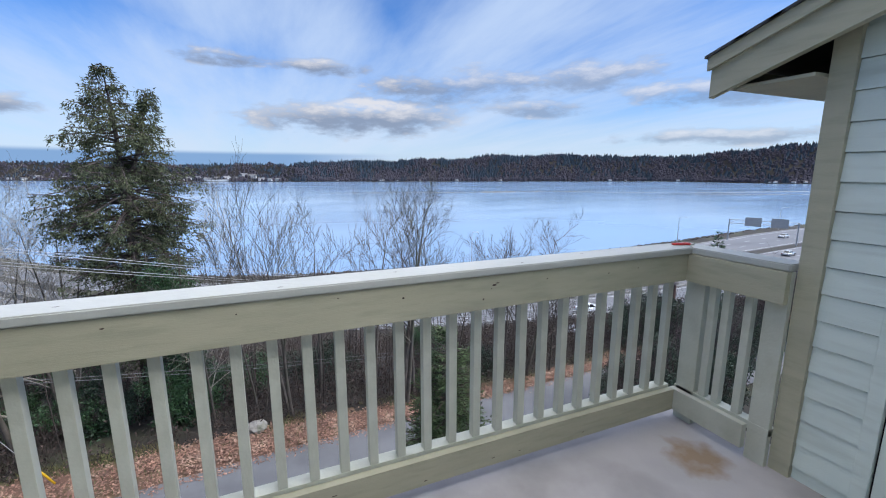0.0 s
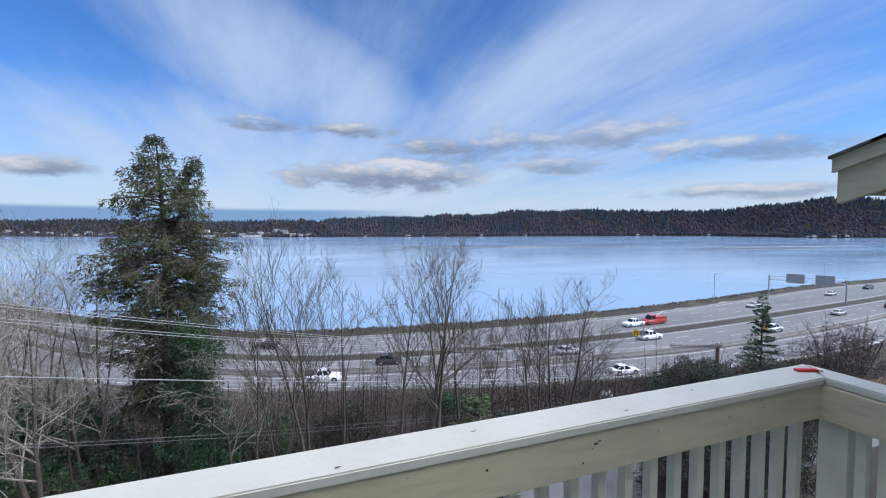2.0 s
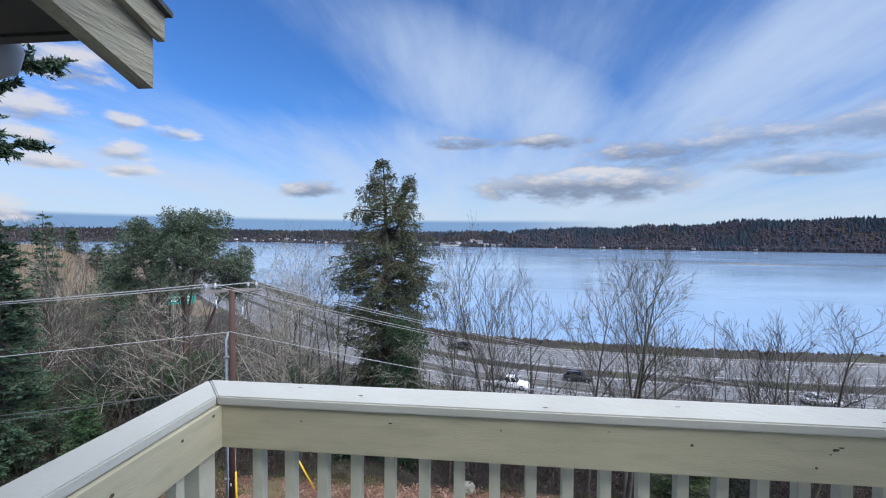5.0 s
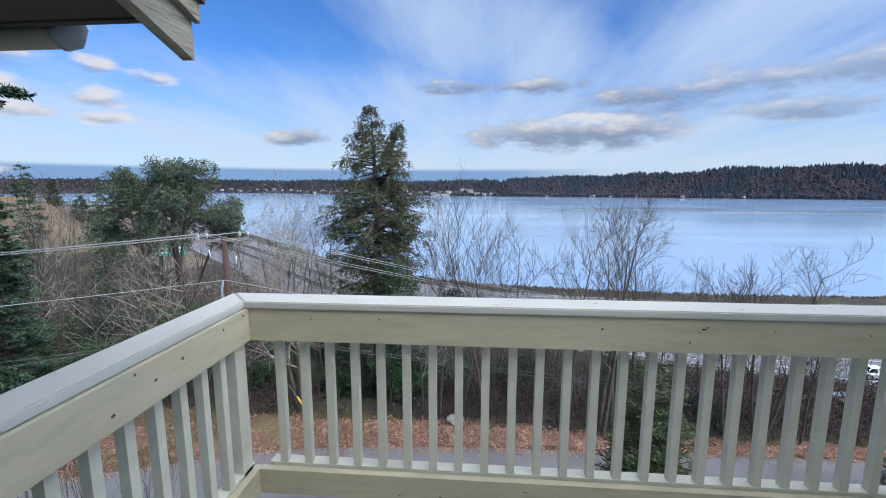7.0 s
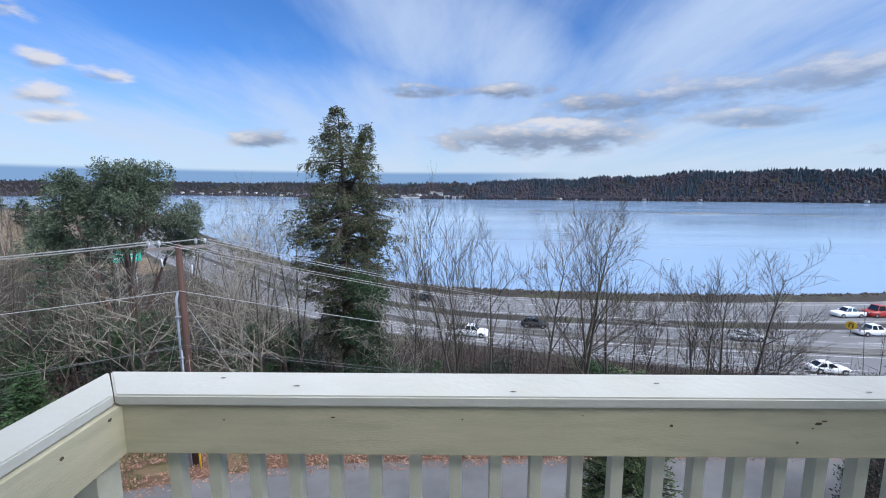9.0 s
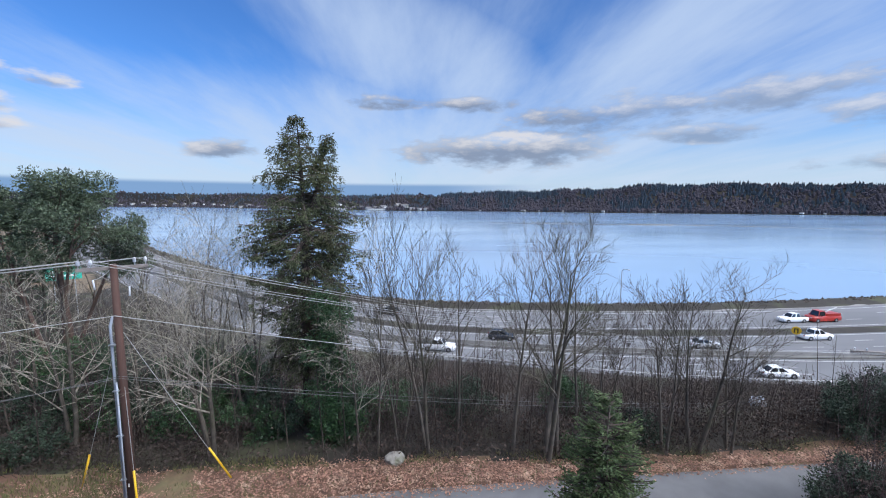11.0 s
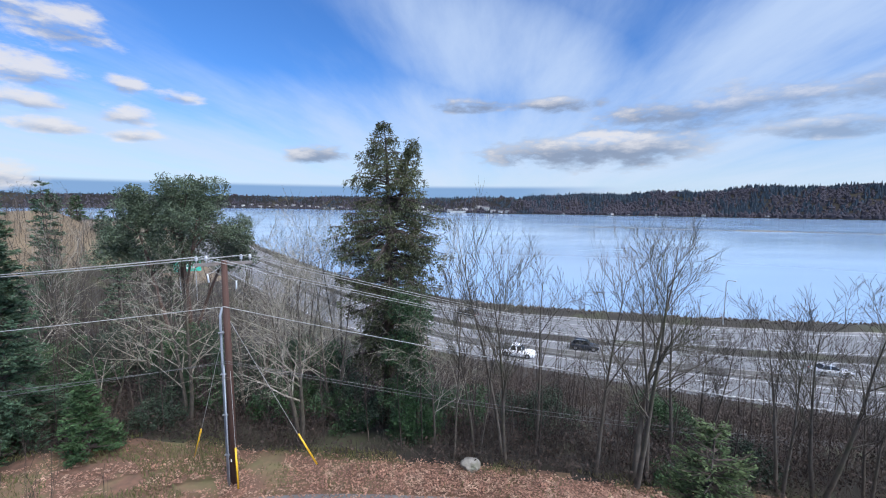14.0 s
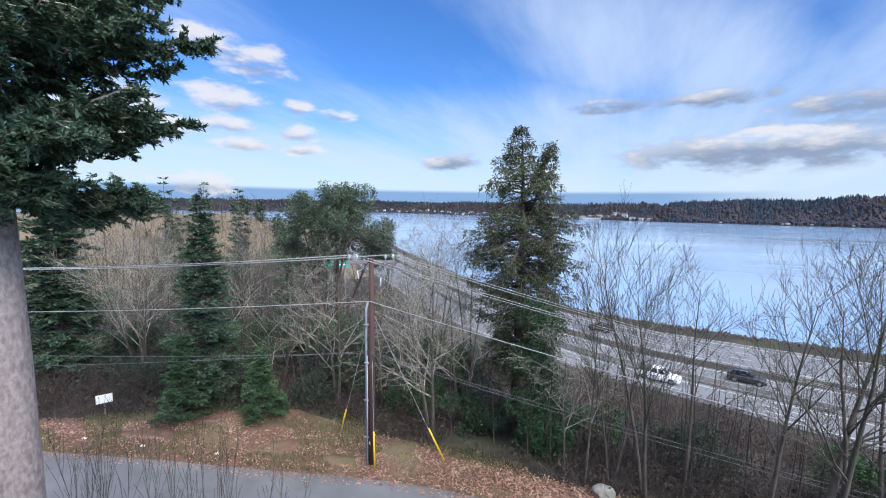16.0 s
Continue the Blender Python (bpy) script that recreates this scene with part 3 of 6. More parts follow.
def ribbon(lo, hi, x0, x1, step, z, thick=0.0, dash=None):
    """A strip of road between two lines; dash: (long, gap) in metres."""
    g = Geo()
    xs = np.arange(x0, x1 + step * 0.5, step)
    if dash:
        x = x0
        while x < x1:
            a, b = x, x + dash[0]
            g.add([(a, float(lo(a)), z), (b, float(lo(b)), z), (b, float(hi(b)), z), (a, float(hi(a)), z)], [(0, 1, 2, 3)])
            x += dash[0] + dash[1]
        return g
    a = [(float(x), float(lo(x)), z) for x in xs]
    b = [(float(x), float(hi(x)), z) for x in xs]
    n = len(xs)
    g.v = a + b
    g.f = [(i, i + 1, n + i + 1, n + i) for i in range(n - 1)]
    return g


def shifted(line, d):
    return lambda x: line(x) + d


solid("road", ribbon(shifted(street_edge, -5.5), street_edge, -120, 120, 2.0, STREET_Z + 0.03), ASPHALT, "worn grey asphalt lane below the balcony", "road")
for lo, hi, nm in ((shifted(near_edge, 0.4), shifted(barrier_line, -0.7), "road_frontage"), (shifted(barrier_line, 0.5), shifted(grass_line, -1.6), "road_eastbound"), (shifted(grass_line, 1.6), far_edge, "road_westbound")):
    solid(nm, ribbon(lo, hi, -330, 450, 4.0, HIGHWAY_Z + 0.02), HIGHWAY, "grey asphalt carriageway of the shore highway", "road")
for lines, nm in (((shifted(near_edge, 1.4), shifted(barrier_line, -1.6)), "trim_frontage_lines"), ((shifted(barrier_line, 1.8), shifted(grass_line, -2.4)), "trim_eastbound_lines"), ((shifted(grass_line, 2.6), shifted(far_edge, -1.6)), "trim_westbound_lines")):
    g = Geo()
    for ln in lines:
        r = ribbon(shifted(ln, -0.11), shifted(ln, 0.11), -250, 420, 4.0, HIGHWAY_Z + 0.045)
        g.add(r.v, r.f)
    lo, hi = lines
    for f in (0.33, 0.66):
        mid = (lambda lo, hi, f: (lambda x: lo(x) * (1 - f) + hi(x) * f))(lo, hi, f)
        r = ribbon(shifted(mid, -0.08), shifted(mid, 0.08), -200, 400, 4.0, HIGHWAY_Z + 0.045, dash=(3.5, 8.5))
        g.add(r.v, r.f)
    solid(nm, g, LINE, "white painted lane lines", "road marking")
# pale shoulder beside the westbound lanes, and the grass between the carriageways
solid("pavement_shoulder", ribbon(shifted(far_edge, 0.02), shifted(far_edge, 2.6), -330, 450, 4.0, HIGHWAY_Z + 0.03), CONCRETE, "pale gravel shoulder along the shore", "shoulder")
solid("ground_median", ribbon(shifted(grass_line, -1.58), shifted(grass_line, 1.58), -330, 450, 4.0, HIGHWAY_Z + 0.05), GROUND, "thin grass strip between carriageways", "median")

# low concrete barrier with a cap rail
g = Geo()
xs = np.arange(-250, 430, 3.0)
for w, z0, z1 in ((0.32, 0.0, 0.25), (0.14, 0.25, 0.85)):
    o = len(g.v)
    for x in xs:
        y = float(barrier_line(x))
        g.v += [(x, y - w, HIGHWAY_Z + z0), (x, y - w * (0.9 if z0 == 0 else 0.7), HIGHWAY_Z + z1), (x, y + w * 0.7, HIGHWAY_Z + z1), (x, y + w, HIGHWAY_Z + z0)]
    for i in range(len(xs) - 1):
        for k in range(3):
            a = o + i * 4 + k
            g.f.append((a, a + 4, a + 5, a + 1))
solid("barrier", g, CONCRETE, "stained concrete highway barrier", "barrier")

# guard rail on steel posts along the frontage lanes
rail = thing("guard_rail", "galvanised steel guard rail on posts beside the lanes", "guard rail")
g = Geo()
xs = np.arange(-6, 110, 2.0)
prof = [(0.0, 0.45), (-0.06, 0.50), (-0.06, 0.56), (0.0, 0.61), (-0.06, 0.66), (-0.06, 0.72), (0.0, 0.77)]
for x in xs:
    for dy, dz in prof:
        g.v.append((x, float(near_edge(x)) + dy, HIGHWAY_Z + dz))
for i in range(len(xs) - 1):
    for k in range(len(prof) - 1):
        a = i * len(prof) + k
        g.f.append((a, a + 1, a + len(prof) + 1, a + len(prof)))
part("beam", g, STEEL, rail)
pm = Geo().box(-0.08, 0.08, 0.01, 0.17, 0, 0.72, 0.01).mesh("guard_post", ARMWOOD)
for x in np.arange(-5, 110, 2.0):
    part("post", pm, None, rail, at=pose(float(x), float(near_edge(x)), HIGHWAY_Z - 0.05))

# water and the far shore
g = Geo()
g.add([(-4700, 20, WATER_Z), (4700, 20, WATER_Z), (4700, 4700, WATER_Z), (-4700, 4700, WATER_Z)], [(0, 1, 2, 3)])
solid("water", g, WATER, "calm pale blue tidal inlet", "water")

far_r = smooth_curve([(-90, 2600), (-60, 2500), (-45, 2350), (-33, 2300), (-20, 1700), (-3, 1250), (13, 1150), (24, 1130), (40, 1200), (52, 1280), (62, 1200), (70, 1380), (80, 1500), (95, 1500)])
far_h = smooth_curve([(-90, 30), (-60, 60), (-45, 62), (-30, 60), (-15, 52), (-3, 44), (8, 52), (20, 62), (34, 74), (50, 70), (56, 72), (64, 98), (70, 88), (80, 80), (95, 70)])
g = Geo()
azs = np.linspace(-90, 95, 370)
steps = np.array([0, 0.01, 0.03, 0.08, 0.16, 0.28, 0.42, 0.6, 1.0])
for a in azs:
    r0, h = float(far_r(a)), float(far_h(a))
    for q in steps:
        r = r0 + q * 900
        b = h * ss(q / 0.42) * (1 + 0.16 * noise.noise((a * 0.22, q * 3, 2))) + 5 * noise.noise((a * 1.1, q * 6, 7)) * min(1, q * 8)
        z = WATER_Z - 1 + (2.5 if q > 0 else 0) + b
        g.v.append((r * math.sin(radians(a)), r * math.cos(radians(a)), z))
n = len(steps)
g.f = [(i * n + k, i * n + k + 1, (i + 1) * n + k + 1, (i + 1) * n + k) for i in range(len(azs) - 1) for k in range(n - 1)]
solid("backdrop_far_shore", g, FARLAND, "wooded hills on the far shore", "hills", smooth=True)


def far_height(a, q):
    h = float(far_h(a))
    return WATER_Z + 1.5 + h * float(ss(q / 0.42)) * (1 + 0.16 * noise.noise((a * 0.22, q * 3, 2))) + 5 * noise.noise((a * 1.1, q * 6, 7)) * min(1, q * 8)


rng = random.Random(11)
con, bare = Geo(), Geo()
for k in range(19000):
    a = rng.uniform(-70, 90)
    q = rng.random() ** 1.4 * 0.5 + 0.012
    r = float(far_r(a)) + q * 900
    town = a < 4
    if town and rng.random() < 0.6:
        continue
    p = (r * math.sin(radians(a)), r * math.cos(radians(a)), far_height(a, q) - 1)
    dark = noise.noise((a * 0.35, q * 5, 4)) + q * 1.6 - 0.2
    if dark > 0.24 + rng.uniform(-0.35, 0.35):
        h, w = rng.uniform(7, 17) * (0.7 if town else 1), rng.uniform(2.6, 5.0)
        vs = [(p[0] + w * math.cos(t), p[1] + w * math.sin(t), p[2]) for t in [i * 1.2566 + a for i in range(5)]] + [(p[0] + rng.uniform(-1, 1), p[1], p[2] + h)]
        con.add(vs, [(i, (i + 1) % 5, 5) for i in range(5)])
    else:
        h, w = rng.uniform(6, 12), rng.uniform(3.0, 5.5)
        vs = [(p[0] + w * math.cos(t), p[1] + w * math.sin(t), p[2]) for t in [i * 1.2566 + a for i in range(5)]]
        vs += [(p[0] + w * 0.75 * math.cos(t), p[1] + w * 0.75 * math.sin(t), p[2] + h * rng.uniform(0.5, 0.75)) for t in [i * 1.2566 + a + 0.4 for i in range(5)]] + [(p[0] + rng.uniform(-1, 1), p[1], p[2] + h)]
        bare.add(vs, [(i, (i + 1) % 5, 5 + (i + 1) % 5, 5 + i) for i in range(5)] + [(5 + i, 5 + (i + 1) % 5, 10) for i in range(5)])
solid("far_conifer_woods", con, FARWOOD_HAZE, "dark conifer woods on the far hills", "woods", kind="stuff")
solid("far_bare_woods", bare, FARBARE_HAZE, "leafless brown woods along the far shore", "woods", kind="stuff")

# houses of the far town along the water
hw = Geo().box(-6, 6, -4, 4, 0, 4.5).mesh("house_wall", STUCCO)
hr = Geo().prism([(-4.6, 4.4), (0, 7.2), (4.6, 4.4)], -6.6, 6.6).mesh("house_roof", ROOFING)
wn = Geo().box(-0.9, 0.9, -4.08, -4.0, 1.2, 2.8).mesh("house_window", CAR_GLASS)
home = thing("house", "small pale house on the far shore", "house", group="far shore houses")
part("wall", hw, None, home)
part("roof", hr, None, home)
for dx in (-3.4, 0, 3.4):
    part("window", wn, None, home, at=pose(dx, 0, 0))
sites = [(a, q) for a, q in zip(np.linspace(-42, 2, 46), [rng.uniform(0.006, 0.14) for _ in range(46)])] + [(rng.uniform(4, 68), rng.uniform(0.004, 0.02)) for _ in range(22)]
for k, (a, q) in enumerate(sites):
    r = float(far_r(a)) + q * 900
    sc = rng.uniform(0.8, 1.7) if a < 3 else rng.uniform(0.35, 0.65)
    m = pose(r * math.sin(radians(a)), r * math.cos(radians(a)), far_height(a, q) + 0.2, 0, 0, -a + rng.uniform(-50, 50))
    if k == 0:
        home.matrix_basis = m
    else:
        copy_thing(home, m @ Matrix.Diagonal((sc, sc, sc, 1)))
# long white shed and quay of the far port
for a, w in ((-9.5, 90), (-4.5, 60), (-14, 50)):
    r = float(far_r(a)) + 4
    shed = thing("waterfront_shed", "long white waterfront shed on the far shore", "shed", pose(r * math.sin(radians(a)), r * math.cos(radians(a)), WATER_Z + 1, 0, 0, -a), group="far port sheds")
    part("wall", Geo().box(-w / 2, w / 2, -8, 8, 0, 4.2), STUCCO, shed)
    part("roof", Geo().prism([(-8.5, 4.2), (0, 6.2), (8.5, 4.2)], -w / 2 - 1, w / 2 + 1), ROOFING, shed)

# mud bars in the inlet
for k, (x, y, lx, ly, ang) in enumerate(((277, 466, 26, 6, -14), (230, 480, 190, 1.6, -14), (420, 400, 150, 1.4, -35), (590, 340, 120, 5, -12), (150, 512, 60, 1.2, -10), (520, 300, 90, 1.6, -20))):
    g = Geo()
    nseg = 40
    ring = [(math.cos(2 * math.pi * i / nseg) * lx * (1 + 0.25 * noise.noise((i * 0.6, k, 0))), math.sin(2 * math.pi * i / nseg) * ly * (1 + 0.5 * noise.noise((i * 0.5, k, 5))), 0) for i in range(nseg)]
    g.v = [(px, py, -0.5) for px, py, _ in ring] + [(px * 0.8, py * 0.8, 0.25 if k else 1.0) for px, py, _ in ring] + [(0, 0, 0.4 if k else 1.4)]
    g.f = [(i, (i + 1) % nseg, nseg + (i + 1) % nseg, nseg + i) for i in range(nseg)] + [(nseg + i, nseg + (i + 1) % nseg, 2 * nseg) for i in range(nseg)]
    solid("ground_mud_bar", g, MUD, "dark mud bar bared by the tide", "mud bar", at=pose(x, y, WATER_Z, 0, 0, ang))

# riprap and dry brush along the near shore
g = Geo()
rng = random.Random(5)
for k in range(6500):
    x = rng.uniform(-150, 420) if k % 3 else rng.uniform(-40, 160)
    a, b = float(far_edge(x)) + 3.0, float(shore_line(x)) + 0.5
    y = a + (b - a) * rng.random()
    s = rng.uniform(0.15, 0.5)
    c = Vector((x, y, hz(x, y) + s * 0.2))
    vs = []
    for sx, sy, sz in ((1, 0, 0), (-1, 0, 0), (0, 1, 0), (0, -1, 0), (0, 0, 1), (0, 0, -1)):
        vs.append(tuple(c + Vector((sx, sy, sz)) * s * rng.uniform(0.5, 1.1)))
    g.add(vs, [(0, 2, 4), (2, 1, 4), (1, 3, 4), (3, 0, 4), (2, 0, 5), (1, 2, 5), (3, 1, 5), (0, 3, 5)])
solid("shore_riprap", g, RIPRAP, "brown riprap and dry brush along the shore", "riprap", kind="stuff")

# ---- the building and its balcony ----
W = 3.28
RWX, LWX = 3.36, 0.0       # faces of the two closets
RC, LC = -0.49, -1.065      # their front corners
solid("floor", Geo().box(-0.22, W + 0.28, -3.4, 0.16, -0.24, 0.0, 0.01), SLAB, "worn grey concrete balcony floor", "floor")
solid("wall_below", Geo().box(-9, 13, -12, -0.5, -13, -0.25), SIDING, "pale painted wall of the storeys below", "wall")
# rear wall stays out of view; its height is set to block the sun
solid("wall_rear", Geo().box(-4, 8, -2.8, -2.525, -0.2, 4.6), SIDING, "pale green wall behind the balcony", "wall")

railing = thing("balcony_railing", "cream painted wooden balcony railing with chipped paint", "railing")
CT, CB = 1.04, 1.006
# caps with mitred corners
g = Geo()
o = [(-0.15, 0.15), (W + 0.15, 0.15), (W + 0.01, -0.01), (-0.01, -0.01)]


def cap(outline, nm):
    bm = bmesh.new()
    vs = [bm.verts.new((x, y, CB)) for x, y in outline]
    f = bm.faces.new(vs)
    r = bmesh.ops.extrude_face_region(bm, geom=[f])
    for v in [e for e in r["geom"] if isinstance(e, bmesh.types.BMVert)]:
        v.co.z = CT
    bmesh.ops.recalc_face_normals(bm, faces=bm.faces[:])
    bmesh.ops.bevel(bm, geom=bm.edges[:], offset=0.005, segments=2, affect='EDGES')
    me = bpy.data.meshes.new(nm)
    bm.to_mesh(me)
    bm.free()
    me.materials.append(CAP)
    ob = new(nm, me)
    ob.parent = railing
    return ob


cap(o, "rail_cap")
cap([(-0.153, 0.147), (-0.013, -0.011), (-0.013, LC + 0.002), (-0.153, LC + 0.002)], "rail_cap")
cap([(W + 0.153, 0.147), (W + 0.153, RC + 0.002), (W + 0.013, RC + 0.002), (W + 0.013, -0.011)], "rail_cap")
part("top_fascia", Geo().box(0.0, W, 0.0, 0.036, 0.85, CB - 0.002, 0.003), PAINT, railing)
part("top_fascia", Geo().box(-0.036, 0.0, LC + 0.004, 0.034, 0.85, CB - 0.002, 0.003), PAINT, railing)
part("top_fascia", Geo().box(W, W + 0.036, RC + 0.004, 0.034, 0.85, CB - 0.002, 0.003), PAINT, railing)
part("bottom_fascia", Geo().box(0.0, W, 0.0, 0.036, 0.055, 0.185, 0.003), PAINT, railing)
part("bottom_fascia", Geo().box(-0.036, 0.0, LC + 0.004, 0.034, 0.055, 0.185, 0.003), PAINT, railing)
part("bottom_fascia", Geo().box(W, W + 0.036, RC + 0.1, 0.034, 0.055, 0.185, 0.003), BALUSTER, railing)
part("bottom_rail", Geo().box(0.038, W - 0.002, 0.038, 0.10, 0.16, 0.202, 0.003), BALUSTER, railing)
part("bottom_rail", Geo().box(-0.10, -0.038, LC + 0.004, 0.03, 0.16, 0.202, 0.003), BALUSTER, railing)
part("bottom_rail", Geo().box(W + 0.038, W + 0.10, RC + 0.004, 0.03, 0.16, 0.202, 0.003), BALUSTER, railing)
bal = Geo().box(-0.019, 0.019, 0.0, 0.038, 0, 0.80, 0.002).mesh("baluster", BALUSTER)
for i in range(1, 27):
    part("baluster", bal, None, railing, at=pose(-0.012 + 0.1243 * i, 0.0385, 0.203))
for i in range(8):
    part("baluster", bal, None, railing, at=pose(-0.0385, -0.16 - 0.1243 * i, 0.203, 0, 0, 90))
for y in (-0.135, -0.21, -0.32):
    part("baluster", bal, None, railing, at=pose(W + 0.0765, y, 0.203, 0, 0, 90))
part("post", Geo().box(-0.125, -0.038, -0.07, 0.015, -0.1, CB - 0.004, 0.004), BALUSTER, railing)
part("post", Geo().box(W + 0.038, W + 0.125, -0.09, 0.02, -0.1, CB - 0.004, 0.004), BALUSTER, railing)
part("post", Geo().box(W + 0.04, W + 0.07, RC + 0.004, RC + 0.10, -0.02, CB - 0.004, 0.004), BALUSTER, railing)
# knots and nail heads in the fascia
rng = random.Random(3)


def blotch(x, y, z, w, h, axis):
    g = Geo()
    ring = [(math.cos(i * 0.7854) * w * rng.uniform(0.6, 1.1), math.sin(i * 0.7854) * h * rng.uniform(0.6, 1.1)) for i in range(8)]
    q = [((x + a, y, z + b) if axis == 'y' else ((x, y + a, z + b) if axis == 'x' else (x + a, y + b, z))) for a, b in ring]
    g.add(q, [tuple(range(8))])
    part("knot", g, KNOT, railing)


for x, z, w, h in ((2.035, 0.96, 0.014, 0.006), (2.05, 0.968, 0.01, 0.003), (2.02, 0.945, 0.004, 0.003), (1.61, 0.95, 0.006, 0.005), (1.0, 0.965, 0.004, 0.003), (0.62, 0.97, 0.008, 0.003), (2.32, 0.96, 0.004, 0.003), (2.7, 0.95, 0.005, 0.004), (1.35, 0.98, 0.005, 0.002), (0.3, 0.96, 0.005, 0.003), (1.98, 0.90, 0.005, 0.006), (2.9, 0.96, 0.005, 0.003)):
    blotch(x, -0.0025, z, w, h, 'y')
for x in (1.3, 1.7, 2.05, 2.2, 2.6, 0.7, 0.9):
    blotch(x, -0.0025, rng.uniform(0.08, 0.16), rng.uniform(0.006, 0.014), 0.003, 'y')
for y, z in ((-0.58, 0.93), (-0.2, 0.97), (-0.75, 0.9), (-0.05, 0.985), (-0.45, 0.95), (-0.66, 0.985)):
    blotch(0.0025, y, z, rng.uniform(0.004, 0.012), 0.006, 'x')
for x, y in ((0.5, 0.05), (1.15, 0.02), (1.6, 0.08), (2.2, 0.03), (2.6, 0.09), (0.25, 0.1)):
    blotch(x, y, CT + 0.002, 0.012, 0.004, 'z')
scrap = thing("plastic_scrap", "scrap of red and white plastic on the rail cap", "litter", pose(W + 0.03, 0.075, CT + 0.001, 0, 0, -20))
part("red_strip", Geo().box(-0.05, 0.05, -0.012, 0.012, 0, 0.012, 0.004), RED, scrap)
part("white_tip", Geo().box(0.051, 0.075, -0.01, 0.01, 0, 0.01, 0.003), SIGNWHITE, scrap)


def closet(name, side, face, front, tip, barge_x, zlo, zhi, back, casing_w, siding_w, trimmat, label):
    """An outside closet: side +1 has its door wall facing -x. front: y of its corner; tip: y of the roof's lower end."""
    ob = thing(name, label, "closet")
    s = side
    def bx(g, a, b, *r, **k):
        lo, hi = sorted((face + s * a, face + s * b))
        return g.box(lo, hi, *r, **k)
    ft = zhi - 0.06 + 0.33 * (tip - front + 0.015)
    part("core", Geo().prism([(front - 0.015, -0.05), (front - 0.015, ft), (tip - 2.55, zhi - 0.06 + 0.33 * 2.55), (tip - 2.55, -0.05)], *sorted((face + s * 0.03, face + s * 2.4))), SIDING, ob)
    # corner boards
    part("corner_board", bx(Geo(), -0.012, 0.0285, front - 0.09, front, -0.03, ft - 0.01, c=0.003), PAINT, ob)
    part("corner_board", bx(Geo(), 0.0295, 0.12, front - 0.0145, front + 0.006, -0.03, 1.9, c=0.003), PAINT, ob)
    y = front - 0.09
    # lapped boards between corner and door, then over the door
    if siding_w > 0:
        me = None
        z = 0.061 - 0.1229
        while z + 0.125 < min(2.055, zhi - 0.06 + 0.33 * (tip - y)):
            g = Geo()
            lo, hi = y - siding_w + 0.001, y - 0.001
            a0, a1 = face + s * 0.006, face + s * 0.0145
            back_x = face + s * 0.03
            g.add([(back_x, lo, z), (a0, lo, z), (a1, lo, z + 0.1185), (back_x, lo, z + 0.1185), (back_x, hi, z), (a0, hi, z), (a1, hi, z + 0.1185), (back_x, hi, z + 0.1185)],
                  [(0, 1, 2, 3), (7, 6, 5, 4), (0, 4, 5, 1), (1, 5, 6, 2), (2, 6, 7, 3), (3, 7, 4, 0)])
            part("siding_board", g, SIDING, ob)
            z += 0.1229
    y -= siding_w
    dw = 0.84
    # casing and door leaf
    part("door_casing", bx(Geo(), -0.004, 0.0295, y - casing_w, y, -0.03, 2.04, c=0.004), trimmat, ob)
    part("door_casing", bx(Geo(), -0.004, 0.0295, y - 2 * casing_w - dw, y - casing_w - dw, -0.03, 2.04, c=0.004), trimmat, ob)
    part("door_casing", bx(Geo(), -0.006, 0.0295, y - 2 * casing_w - dw, y, 2.0, 2.055, c=0.004) if s > 0 else bx(Geo(), -0.006, 0.0295, y - 2 * casing_w - dw, y, 2.042, 2.1, c=0.004), trimmat, ob)
    # near-black sheet behind the leaf paints the shade in the door joint
    part("gap", bx(Geo(), 0.027, 0.0305, y - casing_w - dw, y - casing_w, -0.03, 2.0), DARK_GAP, ob)
    leaf = part("door_leaf", bx(Geo(), 0.012, 0.026, y - casing_w - dw + 0.008, y - casing_w - 0.009, -0.012, 1.986, c=0.002), DOOR, ob)
    ky, kz = y - casing_w - 0.075, 0.85
    g = Geo().tube([(face + s * 0.012, ky, kz), (face - s * 0.004, ky, kz), (face - s * 0.012, ky, kz)], [0.042, 0.040, 0.030], 20, True)
    g.tube([(face - s * 0.004, ky, kz), (face - s * 0.045, ky, kz), (face - s * 0.05, ky - 0.012, kz), (face - s * 0.05, ky - 0.06, kz - 0.004), (face - s * 0.042, ky - 0.105, kz - 0.012)], [0.012, 0.011, 0.011, 0.009, 0.006], 10, True)
    part("lever_handle", g, NICKEL, leaf, "satin nickel lever handle", smooth=True)
    # boards above the door
    yb = y - 2 * casing_w - dw - 0.6
    z = 2.058
    while z < 2.75:
        top_y = tip - (z + 0.126 - zhi + 0.06) / 0.33
        hi = min(y + siding_w - 0.001, top_y - 0.02)
        if hi - yb > 0.1:
            g = Geo()
            a0, a1, back_x = face + s * 0.006, face + s * 0.0145, face + s * 0.03
            g.add([(back_x, yb, z), (a0, yb, z), (a1, yb, z + 0.1185), (back_x, yb, z + 0.1185), (back_x, hi, z), (a0, hi, z), (a1, hi, z + 0.1185), (back_x, hi, z + 0.1185)],
                  [(0, 1, 2, 3), (7, 6, 5, 4), (0, 4, 5, 1), (1, 5, 6, 2), (2, 6, 7, 3), (3, 7, 4, 0)])
            part("siding_board", g, SIDING, ob)
        z += 0.1245
    # roof over it: bargeboard, top moulding, deck, soffit, shingles
    L = 2.6
    def sl(y0, z0):
        return [(tip, z0), (tip - L, z0 + 0.33 * L)]
    t = zhi - zlo
